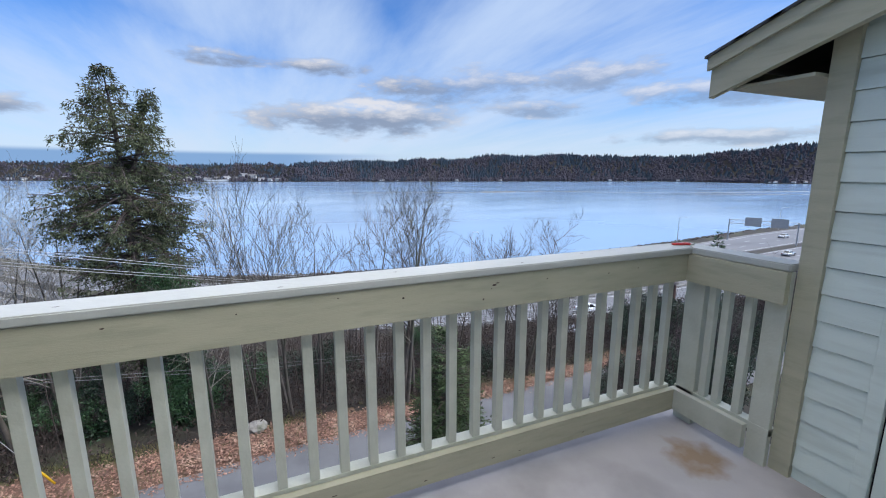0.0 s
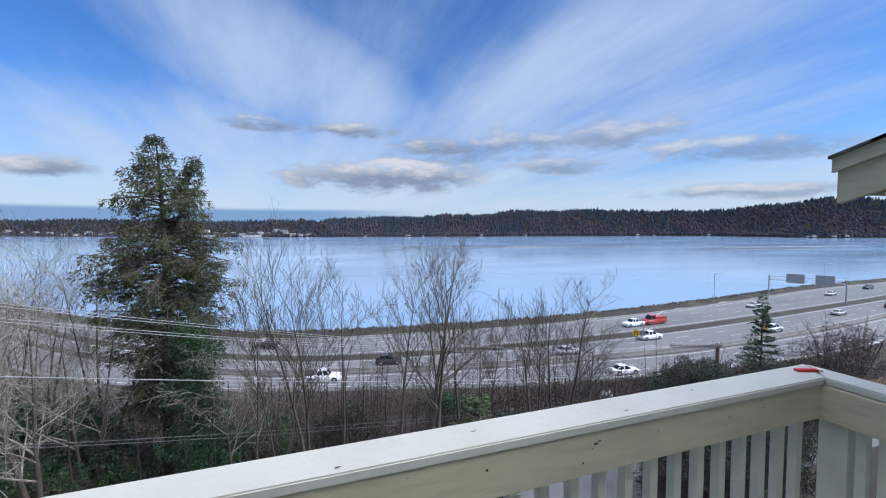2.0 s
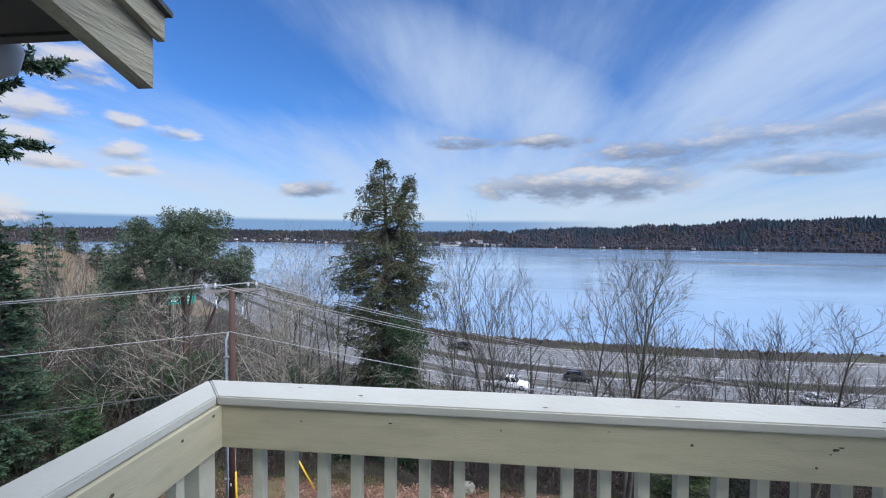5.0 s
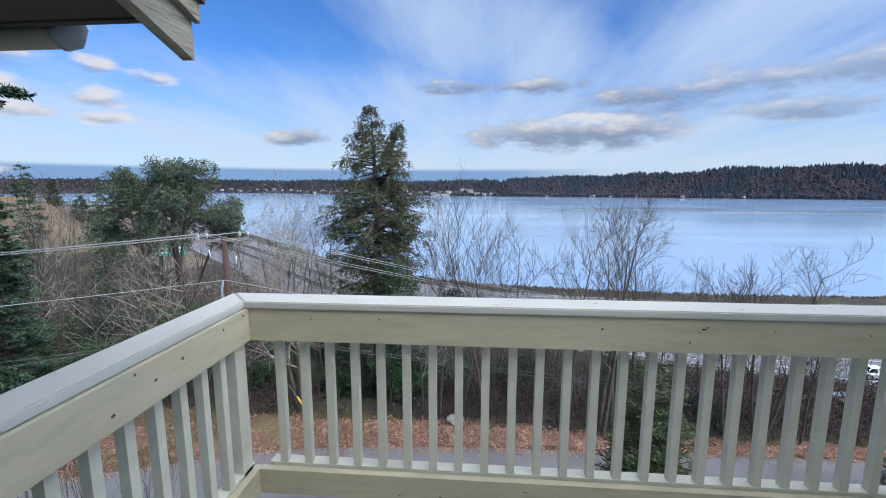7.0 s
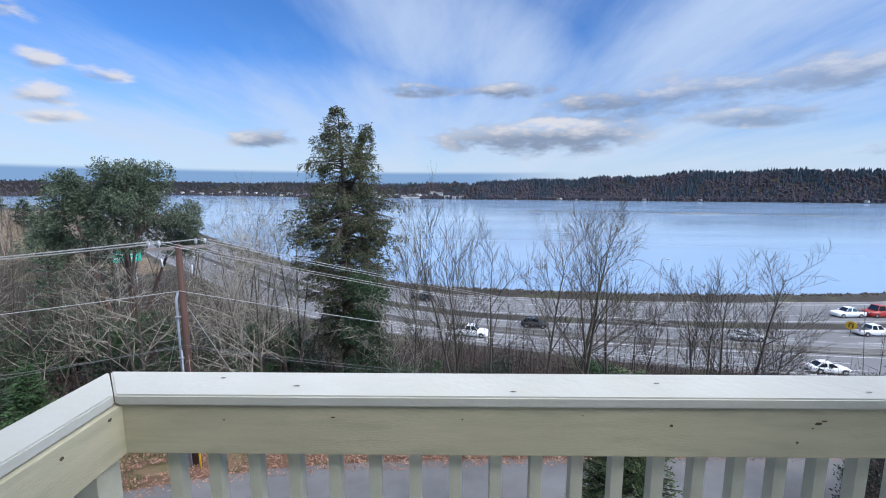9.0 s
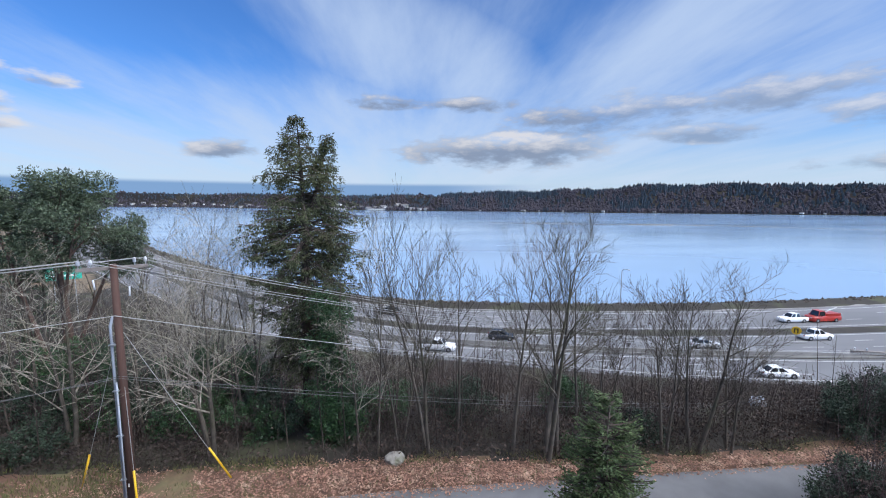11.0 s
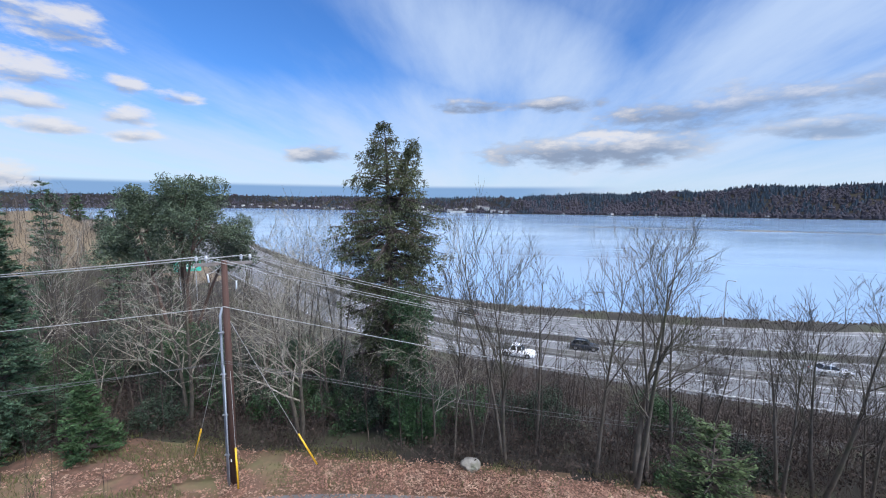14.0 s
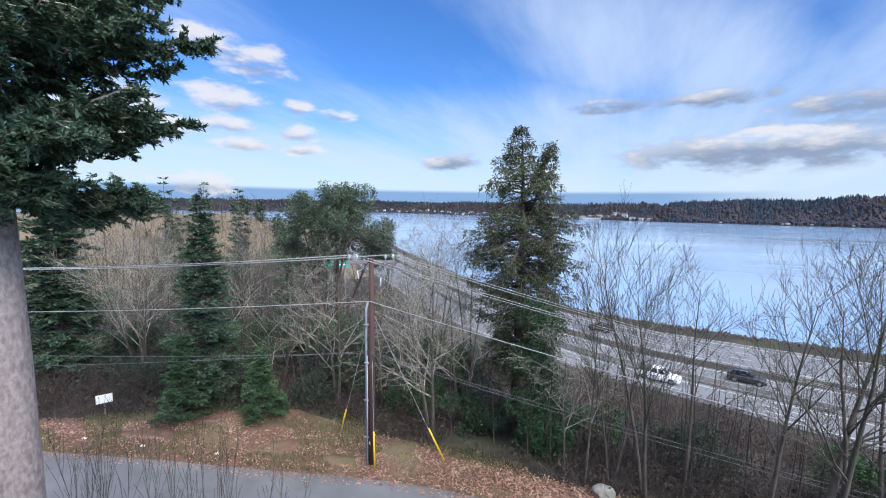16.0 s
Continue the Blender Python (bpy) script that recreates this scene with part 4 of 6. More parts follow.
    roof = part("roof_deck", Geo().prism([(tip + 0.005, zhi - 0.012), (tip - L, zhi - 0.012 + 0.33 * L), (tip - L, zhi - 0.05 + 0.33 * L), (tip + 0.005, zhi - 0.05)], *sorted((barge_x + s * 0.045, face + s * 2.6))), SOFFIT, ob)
    part("bargeboard", Geo().prism([(tip, zlo), (tip, zhi - 0.045), (tip - L, zhi - 0.045 + 0.33 * L), (tip - L, zlo + 0.33 * L)], *sorted((barge_x, barge_x + s * 0.038))), BARGE if s < 0 else PAINT, ob)
    part("barge_moulding", Geo().prism([(tip + 0.012, zhi - 0.06), (tip + 0.012, zhi), (tip - L, zhi + 0.33 * L), (tip - L, zhi - 0.06 + 0.33 * L)], *sorted((barge_x - s * 0.02, barge_x - s * 0.001))), BARGE if s < 0 else PAINT, ob)
    for k in range(18):
        y0 = tip + 0.02 - 0.14 * k
        z0 = zhi + 0.004 + 0.33 * (tip - y0)
        part("shingle", Geo().prism([(y0, z0), (y0, z0 + 0.012), (y0 - 0.19, z0 + 0.012 + 0.0627), (y0 - 0.19, z0 + 0.0627)], *sorted((barge_x - s * 0.035, face + s * 2.6))), SHINGLE, roof)
    # eave board and soffit: near-black brown on the west closet, cream on the east
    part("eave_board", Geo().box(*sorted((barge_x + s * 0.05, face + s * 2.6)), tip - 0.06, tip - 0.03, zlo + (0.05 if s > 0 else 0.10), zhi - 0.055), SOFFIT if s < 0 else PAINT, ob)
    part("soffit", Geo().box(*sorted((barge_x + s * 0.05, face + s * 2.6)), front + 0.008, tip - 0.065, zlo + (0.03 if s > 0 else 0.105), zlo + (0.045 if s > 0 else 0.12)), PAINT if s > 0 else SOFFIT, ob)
    return ob


right_closet = closet("storage_closet", 1, RWX, RC, -0.06, 3.22, 1.82, 2.01, -3.3, 0.055, 0.215, SIDING, "pale green outdoor closet with lapped siding and gabled roof")
left_closet = closet("storage_closet", -1, LWX, LC, -0.515, 0.185, 1.95, 2.12, -3.3, 0.10, 0.215, SIDING, "cream trimmed outdoor closet with weathered bargeboard roof")
# half-round gutter with its end elbow, hung under the west eave
gut = part("gutter", Geo().tube([(-2.2, -0.50, 2.035), (-0.26, -0.50, 2.034)], [0.035, 0.035], 14, True), GUTTER, left_closet, "beige eave gutter", smooth=True)
part("elbow", Geo().tube([(-0.26, -0.50, 2.034), (-0.235, -0.50, 2.036), (-0.22, -0.505, 2.056), (-0.225, -0.52, 2.10)], [0.042, 0.043, 0.043, 0.04], 14, True), CONDUIT, gut, "grey gutter end elbow", smooth=True)

# white door of the flat, standing open beside the camera's way, and its hinge wall
bd = thing("balcony_door", "white panelled balcony door standing wide open", "door", pose(0.79, -1.675, 0, 0, 0, 7))
part("stile", Geo().box(-0.045, 0.0, -0.105, 0.0, 0.02, 2.05, 0.003), TRIM_W, bd)
part("bead", Geo().box(-0.04, 0.004, -0.122, -0.106, 0.12, 1.95, 0.004), TRIM_W, bd)
part("panel", Geo().box(-0.038, -0.008, -0.70, -0.123, 0.12, 1.95, 0.002), TRIM_W, bd)
part("bead", Geo().box(-0.04, 0.004, -0.717, -0.701, 0.12, 1.95, 0.004), TRIM_W, bd)
part("stile", Geo().box(-0.045, 0.0, -0.825, -0.718, 0.02, 2.05, 0.003), TRIM_W, bd)
for z0, z1 in ((0.02, 0.119), (1.951, 2.05)):
    part("rail", Geo().box(-0.044, -0.001, -0.717, -0.106, z0, z1, 0.003), TRIM_W, bd)
for z in (0.25, 1.05, 1.85):
    part("hinge", Geo().tube([(-0.022, -0.834, z - 0.05), (-0.022, -0.834, z + 0.05)], [0.009, 0.009], 8, True), NICKEL, bd)

# ---- trees and undergrowth ----


def bare_tree(rng, height, stems, spread, detail, trunk_r, lean=0.0, twig_len=0.55, start=0.25, up=0.35):
    """Two meshes: the stems and the boughs with their twigs, of a leafless tree standing at the origin."""
    trunk, boughs = Geo(), Geo()

    def grow(p, d, length, r, level):
        n = 4 if level == 0 else 3
        pts, rad = [p], [r]
        q, dd = p.copy(), d.copy()
        for i in range(n):
            dd = (dd + unit(rng) * (0.08 if level == 0 else 0.15) + Vector((0, 0, up * 0.22))).normalized()
            q = q + dd * (length / n)
            pts.append(q.copy())
            rad.append(max(r * (1 - (0.90 if level == 0 else 0.75) * (i + 1) / n), 0.0055))
        (trunk if level == 0 else boughs).tube(pts, rad, 7 if level == 0 else (5 if level == 1 else 3))
        if level >= detail:
            return
        kids = (rng.randint(11, 14), rng.randint(6, 8), rng.randint(4, 6), rng.randint(3, 4))[min(level, 3)]
        for k in range(kids):
            t = start + (1 - start) * (k + rng.random()) / kids if level == 0 else 0.2 + 0.8 * (k + rng.random()) / kids
            f = t * n
            i = min(int(f), n - 1)
            base = pts[i].lerp(pts[i + 1], f - i)
            axis = (pts[i + 1] - pts[i]).normalized()
            side = unit(rng)
            side = (side - axis * side.dot(axis)).normalized()
            nd = (axis * rng.uniform(0.55, 0.95) + side * rng.uniform(0.6, 1.0) * spread + Vector((0, 0, up))).normalized()
            if level == 0:
                ln = height * rng.uniform(0.24, 0.40) * (1.15 - 0.6 * t)
            else:
                ln = length * rng.uniform(0.38, 0.62)
            ln = max(ln, twig_len * rng.uniform(0.6, 1.1))
            grow(base, nd, ln, max(rad[i] * rng.uniform(0.30, 0.46), 0.006), level + 1)

    for s in range(stems):
        a = 2 * math.pi * (s + rng.random() * 0.5) / stems
        tilt = 0.0 if stems == 1 else rng.uniform(0.08, 0.24)
        d = Vector((math.cos(a) * tilt + lean, math.sin(a) * tilt, 1)).normalized()
        grow(Vector((math.cos(a) * 0.15 * (stems > 1), math.sin(a) * 0.15 * (stems > 1), -0.4)), d, height * rng.uniform(0.82, 0.98), trunk_r * rng.uniform(0.8, 1.0), 0)
    return trunk, boughs


def plant_bare(seed, x, y, height, stems, spread, detail, r, bark, label, lean=0.0, start=0.25, up=0.35, name="bare_tree"):
    rng = random.Random(seed)
    t, b = bare_tree(rng, height, stems, spread, detail, r, lean, start=start, up=up)
    ob = thing(name, label, "tree", pose(x, y, hz(x, y), 0, 0, rng.uniform(0, 360) if not lean else 0))
    # pale crown over a brown trunk: the twigs' sunlit look is put into colour
    part("trunk", t, BARK_MID if bark is BARK_PALE else bark, ob, smooth=True)
    part("crown", b, bark, ob, kind="stuff")
    return ob


def conifer(seed, x, y, z0, height, radius, leafmat, barkmat, label, trunk_r=0.25, whorls=34, per=6, bare=0.06, spray=0.3, dens=1.0, droop=0.3, profile=None, ragged=0.25, name="conifer", tops=((0, 0, 1),), flat=0.35, fluff=0.08):
    rng = random.Random(seed)
    ob = thing(name, label, "tree", pose(x, y, z0, 0, 0, 0))
    tr, lf, lb = Geo(), Geo(), Geo()
    for tx, ty, frac in tops:
        pts = [(tx * (i / 8) ** 1.5, ty * (i / 8) ** 1.5, height * frac * i / 8) for i in range(9)]
        tr.tube(pts, [max(trunk_r * (1 - i / 8.3), 0.015) for i in range(9)], 8)
    prof = profile or (lambda t: (1 - t) ** 0.85)
    for w in range(whorls):
        t = bare + (1 - bare) * (w + rng.random()) / whorls
        for k in range(per if t < 0.85 or fluff > 0.2 else max(3, per // 2)):
            a = rng.uniform(0, 2 * math.pi)
            L = radius * prof(t) * rng.uniform(1 - 2 * ragged, 1 + 0.35 * ragged)
            if L < 0.15:
                L = 0.15
            tx, ty, frac = tops[rng.randrange(len(tops))] if t > 0.55 else tops[0]
            tt = min(t / frac, 1.0)
            base = Vector((tx * tt ** 1.5, ty * tt ** 1.5, height * t * (frac if t > 0.55 else 1.0)))
            out = Vector((math.cos(a), math.sin(a), rng.uniform(-0.05 - 1.0 * (fluff - 0.08), 0.35 + 0.3 * (fluff - 0.08)) * (1 + t)))
            side = Vector((-math.sin(a), math.cos(a), 0))
            n = 5
            pts = []
            for i in range(n + 1):
                f = i / n
                pts.append(base + out * (L * f) + Vector((0, 0, -droop * L * f * f + 0.10 * L * f ** 3)))
            lb.tube(pts, [max(0.012 + 0.018 * L * (1 - i / n), 0.008) for i in range(n + 1)], 3)
            m = int((6 + L * 15) * dens)
            for j in range(m):
                f = rng.uniform(0.18, 1.0) ** 0.8
                i = min(int(f * n), n - 1)
                p = pts[i].lerp(pts[i + 1], f * n - i)
                wd = 0.30 * L * (1 - f * 0.7) + 0.05
                p = p + side * rng.uniform(-wd, wd) + Vector((0, 0, rng.uniform(-1.25, 0.5) * fluff))
                along = (out * rng.uniform(0.3, 1.0) + side * rng.uniform(-0.9, 0.9) + Vector((0, 0, rng.uniform(-flat - 0.5 * droop, flat)))).normalized()
                sd = along.cross(Vector((0, 0, 1)) + unit(rng) * 0.8)
                if sd.length < 1e-3:
                    continue
                lf.leaf(p, along, sd.normalized(), spray * rng.uniform(0.6, 1.25), spray * rng.uniform(0.28, 0.5))
    part("trunk", tr, barkmat, ob, smooth=True)
    part("branchwork", lb, barkmat, ob, kind="stuff")
    part("crown", lf, leafmat, ob, kind="stuff")
    return ob


def clumped(rng, g, lumps, n, size, shell=0.55):
    """Leaves in small tufts over a set of (x, y, z, rx, ry, rz) lumps."""
    for x, y, z, rx, ry, rz in lumps:
        tufts = int(n * (rx * ry + ry * rz + rx * rz) / 3)
        for _ in range(tufts):
            u = unit(rng)
            f = shell + (1 - shell) * rng.random() ** 0.5
            c = Vector((x + u.x * rx * f, y + u.y * ry * f, z + u.z * rz * f))
            for _ in range(9):
                d = (unit(rng) + u * 0.6).normalized()
                p = c + unit(rng) * size * 1.3
                sd = d.cross(unit(rng))
                if sd.length > 1e-3:
                    g.leaf(p, d, sd.normalized(), size * rng.uniform(0.7, 1.3), size * rng.uniform(0.4, 0.65))


# the tall ragged cedar with two leaders: drooping boughs hung with sprays, sky showing between them
def cedar_profile(t):
    if t < 0.40:
        return 0.50 + 0.35 * t
    return 0.64 + 0.36 * math.sin((t - 0.40) / 0.22 * 1.57) if t < 0.62 else max(0.05, 1.0 - ((t - 0.62) / 0.38) ** 1.65)


CZ = hz(-5.5, 26.0)
cedar = thing("cedar", "tall ragged evergreen cedar with thin crown and double top", "tree", pose(-5.75, 26.0, CZ))
rng = random.Random(21)
CH = 6.9 - CZ
tr, lb, lf = Geo(), Geo(), Geo()
tr.tube([(0.0, 0, -0.4), (0.05, 0, CH * 0.3), (0.1, 0, CH * 0.6), (0.0, 0, CH * 0.85), (-0.2, 0, CH)], [0.42, 0.34, 0.2, 0.09, 0.015], 9)
tr.tube([(0.05, 0, CH * 0.66), (0.9, 0.1, CH * 0.78), (1.35, 0.1, CH * 0.88), (1.55, 0.1, CH * 0.945)], [0.14, 0.10, 0.06, 0.012], 7)


def cedar_bough(base, a, L, upward):
    out = Vector((math.cos(a), math.sin(a), 0))
    side = Vector((-math.sin(a), math.cos(a), 0))
    n = 6
    pts = [base + out * (L * i / n) + Vector((0, 0, upward * L * i / n - 0.42 * L * (i / n) ** 2 + 0.2 * L * (i / n) ** 3)) for i in range(n + 1)]
    lb.tube(pts, [max(0.012 + 0.014 * L * (1 - i / n), 0.007) for i in range(n + 1)], 4)
    for j in range(int(4 + L * 3.7)):
        f = 0.24 + 0.76 * rng.random() ** 0.8
        i = min(int(f * n), n - 1)
        c = pts[i].lerp(pts[i + 1], f * n - i)
        ln = (0.30 + 0.25 * L * (1.1 - f)) * rng.uniform(0.5, 1.1)
        d = (out * rng.uniform(0.2, 0.9) + side * rng.uniform(-1, 1) + Vector((0, 0, rng.uniform(-0.45, 0.15)))).normalized()
        q = c + d * ln + Vector((0, 0, -0.15 * ln))
        lb.tube([c, q], [0.012, 0.005], 3)
        for m in range(int(6 + 13 * ln)):
            p = c.lerp(q, rng.uniform(0.15, 1.05)) + unit(rng) * 0.09 - Vector((0, 0, 0.42 * rng.random() ** 2))
            w = (d * 0.5 + unit(rng) * 0.75 + Vector((0, 0, -0.55))).normalized()
            sd = w.cross(unit(rng))
            if sd.length > 1e-3:
                lf.leaf(p, w, sd.normalized(), rng.uniform(0.11, 0.25), rng.uniform(0.04, 0.08))


for k in range(430):
    t = 0.20 + 0.80 * (k + rng.random()) / 430
    second = t > 0.70 and rng.random() < 0.42
    a = rng.uniform(0, 2 * math.pi)
    if second:
        f = (t - 0.66) / 0.34
        base = Vector((0.05 + 1.5 * min(1, f * 1.15), 0.1, CH * (0.66 + 0.28 * f)))
        L = 1.5 * (1 - f) ** 0.8 + 0.15
    else:
        base = Vector((0.1 - 0.3 * max(0, t - 0.6) / 0.4, 0, CH * t))
        L = 4.0 * cedar_profile(t)
    cedar_bough(base, a, max(0.3, L * rng.uniform(0.55, 1.08)), rng.uniform(-0.1, 0.42) + 0.9 * max(0, t - 0.75))
part("trunk", tr, BARK_DARK, cedar, smooth=True)
part("branchwork", lb, BARK_DARK, cedar, kind="stuff")
part("crown", lf, CEDAR, cedar, kind="stuff")
rng = random.Random(8)
g = Geo()
lumps = [(0.45 * math.sin(i * 1.3), 0.3 * math.cos(i), 0.5 + i * 0.6, 1.45 - 0.04 * i + 0.3 * math.sin(i * 1.7), 1.1, 0.75) for i in range(14)]
clumped(rng, g, lumps, 120, 0.14)
ivy = thing("ivy", "dark green ivy heaped over stems below the cedar", "ivy", pose(-3.7, 22.9, hz(-3.7, 22.9)))
part("foliage", g, IVY, ivy, kind="stuff")
for dx in (-0.5, 0.4):
    part("stem", Geo().tube([(dx, 0, -0.3), (dx + 0.1, 0, 4.0), (dx * 1.6, 0.1, 9.6)], [0.14, 0.10, 0.03], 7), BARK_MID, ivy)

# broad evergreen madrone west of the pole
MZ = hz(-24.5, 31.5)
mad = thing("madrone", "broad evergreen madrone with rounded leafy crown", "tree", pose(-24.5, 31.5, MZ))
rng = random.Random(4)
tr = Geo()
H = 4.4 - MZ
for ex, ey, ez, r in ((0.4, 0, H - 2.5, 0.3), (-3.5, -1, H - 4.2, 0.22), (3.2, 1, H - 5.5, 0.2), (-1.2, 0.5, H - 3, 0.2), (2.0, -1, H - 4, 0.18)):
    pts = [Vector((ex * f ** 1.3 + 0.35 * math.sin(5 * f + ex), ey * f, ez * f)) for f in (0, 0.2, 0.4, 0.6, 0.8, 1)]
    tr.tube(pts, [r * (1 - 0.13 * i) for i in range(6)], 7)
    for k in range(7):
        p = pts[3].lerp(pts[5], rng.random())
        q = p + Vector((rng.uniform(-2, 2), rng.uniform(-1.5, 1.5), rng.uniform(0.5, 2.0)))
        tr.tube([p, p.lerp(q, 0.5) + unit(rng) * 0.2, q], [0.08, 0.05, 0.02], 4)
part("trunk", tr, BARK_RED, mad, smooth=True)
g = Geo()
lumps = []
for cx, cz, w, h, n in ((0.9, H - 2.0, 2.4, 1.7, 34), (1.6, H - 3.9, 3.3, 1.5, 32), (-3.7, H - 2.8, 1.7, 1.4, 20), (-4.3, H - 4.9, 2.5, 1.6, 20), (5.0, H - 5.1, 1.8, 1.0, 15), (-0.8, H - 4.8, 2.8, 1.5, 20), (-6.2, H - 6.6, 1.9, 1.3, 10), (-1.7, H - 3.3, 1.7, 1.2, 14), (0.8, H - 6.2, 3.4, 1.3, 22), (-4.2, H - 7.4, 3.4, 1.3, 16), (4.2, H - 6.8, 2.4, 1.1, 12)):
    for _ in range(n):
        u = unit(rng) * rng.random() ** 0.4
        s = rng.uniform(0.45, 0.9)
        lumps.append((cx + u.x * w, u.y * w, cz + u.z * h, s, s, s * 0.75))
clumped(rng, g, lumps, 78, 0.17)
part("crown", g, MADRONE, mad, kind="stuff")

# leafless trees: (seed, x, y, height, stems, spread, detail, radius, bark, label)
MAPLE = "leafless grey-brown maple with upright branches"
ALDER = "leafless pale alder with spreading twigs"
for a in (
    (31, 7.9, 20.0, 12.9, 2, 0.95, 3, 0.19, BARK_MID, MAPLE), (131, 8.6, 20.3, 11.0, 1, 1.0, 3, 0.15, BARK_MID, MAPLE), (32, 6.2, 20.4, 12.2, 1, 0.65, 3, 0.13, BARK_MID, MAPLE), (33, 1.8, 21.0, 12.8, 2, 0.60, 3, 0.12, BARK_MID, MAPLE),
    (34, 3.4, 22.2, 11.6, 1, 0.8, 3, 0.11, BARK_MID, MAPLE), (35, 10.6, 22.4, 10.8, 1, 1.0, 3, 0.12, BARK_MID, MAPLE), (36, 16.2, 20.2, 9.8, 2, 0.95, 3, 0.13, BARK_MID, MAPLE),
    (37, 14.6, 20.2, 8.6, 2, 0.7, 3, 0.10, BARK_MID, MAPLE), (38, 18.1, 20.0, 7.4, 2, 0.8, 3, 0.1, BARK_MID, MAPLE), (132, 0.2, 21.6, 10.0, 2, 0.5, 3, 0.07, BARK_MID, MAPLE),
    (41, -9.6, 21.3, 11.4, 2, 1.15, 3, 0.16, BARK_PALE, ALDER), (42, -9.0, 24.6, 11.4, 2, 1.1, 2, 0.12, BARK_PALE, ALDER), (43, -0.95, 20.9, 11.6, 1, 0.95, 3, 0.085, BARK_PALE, ALDER),
    (44, -2.0, 21.6, 8.6, 1, 1.3, 3, 0.08, BARK_PALE, ALDER), (45, -17.5, 22.6, 11.0, 2, 1.3, 2, 0.15, BARK_PALE, ALDER), (46, -21.0, 24.5, 10.6, 2, 1.3, 2, 0.15, BARK_PALE, ALDER),
    (47, -14.2, 23.5, 10.8, 2, 1.2, 2, 0.12, BARK_PALE, ALDER), (48, -12.4, 27.5, 12.5, 3, 0.8, 3, 0.12, BARK_PALE, ALDER), (49, -34.5, 19.8, 12.0, 3, 0.8, 3, 0.13, BARK_PALE, ALDER),
    (50, -31.0, 23.5, 11.5, 2, 0.9, 2, 0.13, BARK_PALE, ALDER), (51, -40.0, 26.0, 13.0, 3, 0.8, 3, 0.14, BARK_MID, MAPLE), (52, -29.5, 35.0, 13.0, 3, 0.8, 3, 0.14, BARK_MID, MAPLE),
    (53, -17.0, 33.0, 14.5, 3, 0.8, 3, 0.14, BARK_MID, MAPLE), (54, -23.0, 22.5, 9.0, 2, 1.4, 2, 0.1, BARK_PALE, ALDER), (55, -10.5, 30.5, 14.0, 3, 0.8, 3, 0.13, BARK_PALE, ALDER),
    (56, 13.0, 24.0, 8.0, 2, 0.8, 3, 0.09, BARK_MID, MAPLE), (57, -48.0, 30.0, 13.0, 3, 0.8, 3, 0.14, BARK_PALE, ALDER),
):
    plant_bare(*a, up=0.10 if a[8] is BARK_PALE else 0.22, start=0.3 if a[8] is BARK_PALE else 0.34)

# the big fir beside the balcony with its overhanging limbs
FX, FY = -10.95, 3.95
FZ = hz(FX, FY)
fir = thing("fir", "big old fir with grey bark and drooping limbs", "tree", pose(FX, FY, FZ))
tr = Geo().tube([(0, 0, -0.3), (0, 0, 0.6), (0.02, 0, 4), (0.0, 0.02, 8), (0, 0, 12), (0, 0, 17), (0, 0, 22)], [0.75, 0.58, 0.5, 0.45, 0.38, 0.26, 0.06], 18)
part("trunk", tr, BARK_FIR, fir, smooth=True)
rng = random.Random(14)
lb, lf = Geo(), Geo()


def fir_limb(base, end, sag, wid, dens):
    pts = []
    n = 7
    for i in range(n + 1):
        f = i / n
        pts.append(base.lerp(end, f) + Vector((0, 0, -sag * math.sin(math.pi * f))))
    lb.tube(pts, [max(0.07 * (1 - i / n), 0.012) for i in range(n + 1)], 5)
    ax = (end - base).normalized()
    side = ax.cross(Vector((0, 0, 1))).normalized()
    for j in range(int(38 * dens)):
        f = rng.uniform(0.12, 1.0)
        i = min(int(f * n), n - 1)
        p = pts[i].lerp(pts[i + 1], f * n - i)
        sgn = rng.choice((-1, 1))
        ln = wid * (1.15 - 0.75 * f) * rng.uniform(0.5, 1.0)
        d = (side * sgn + ax * rng.uniform(0.5, 1.1) + Vector((0, 0, rng.uniform(-0.75, 0.45)))).normalized()
        q = p + d * ln
        lb.tube([p, p.lerp(q, 0.5) + Vector((0, 0, 0.03)), q], [0.012, 0.008, 0.004], 3)
        for s in range(int(6 + ln * 15)):
            h = rng.random()
            c = p.lerp(q, h)
            dd = (d * 0.8 + unit(rng) * 0.9 + Vector((0, 0, 0.1))).normalized()
            e = c + dd * rng.uniform(0.07, 0.16)
            # one sprig: a short shoot set with needles on both sides
            o2 = dd.cross(Vector((0, 0, 1)) + unit(rng) * 0.5)
            if o2.length < 1e-3:
                continue
            o2.normalize()
            L = (e - c).length
            for m in range(2):
                b = c + dd * (L * m / 2.2)
                for sg in (-1, 1):
                    nd = (dd * 0.8 + o2 * sg).normalized()
                    lf.leaf(b, nd, dd.cross(o2), 0.105, 0.040)
            lf.leaf(c, dd, o2, L * 1.5, 0.055)


for k in range(86):
    zz = 12.0 + 8.0 * (k + rng.random()) / 86
    a = rng.uniform(-35, 100) if k % 5 else rng.uniform(-180, 180)
    ln = (3.0 + 0.75 * math.sin(radians(a + 50))) * rng.uniform(0.72, 1.08) * min(1.0, 0.72 + (zz - 12.0) / 6.0)
    b = Vector((0, 0, zz - 0.3))
    e = b + Vector((math.cos(radians(a)) * ln, math.sin(radians(a)) * ln, -0.7 + 0.35 * (zz - 12.0) + rng.uniform(-0.3, 0.3)))
    fir_limb(b, e, 0.3, 1.15, 1.25)
part("branchwork", lb, BARK_FIR, fir, kind="stuff")
part("crown", lf, FIR, fir, kind="stuff")

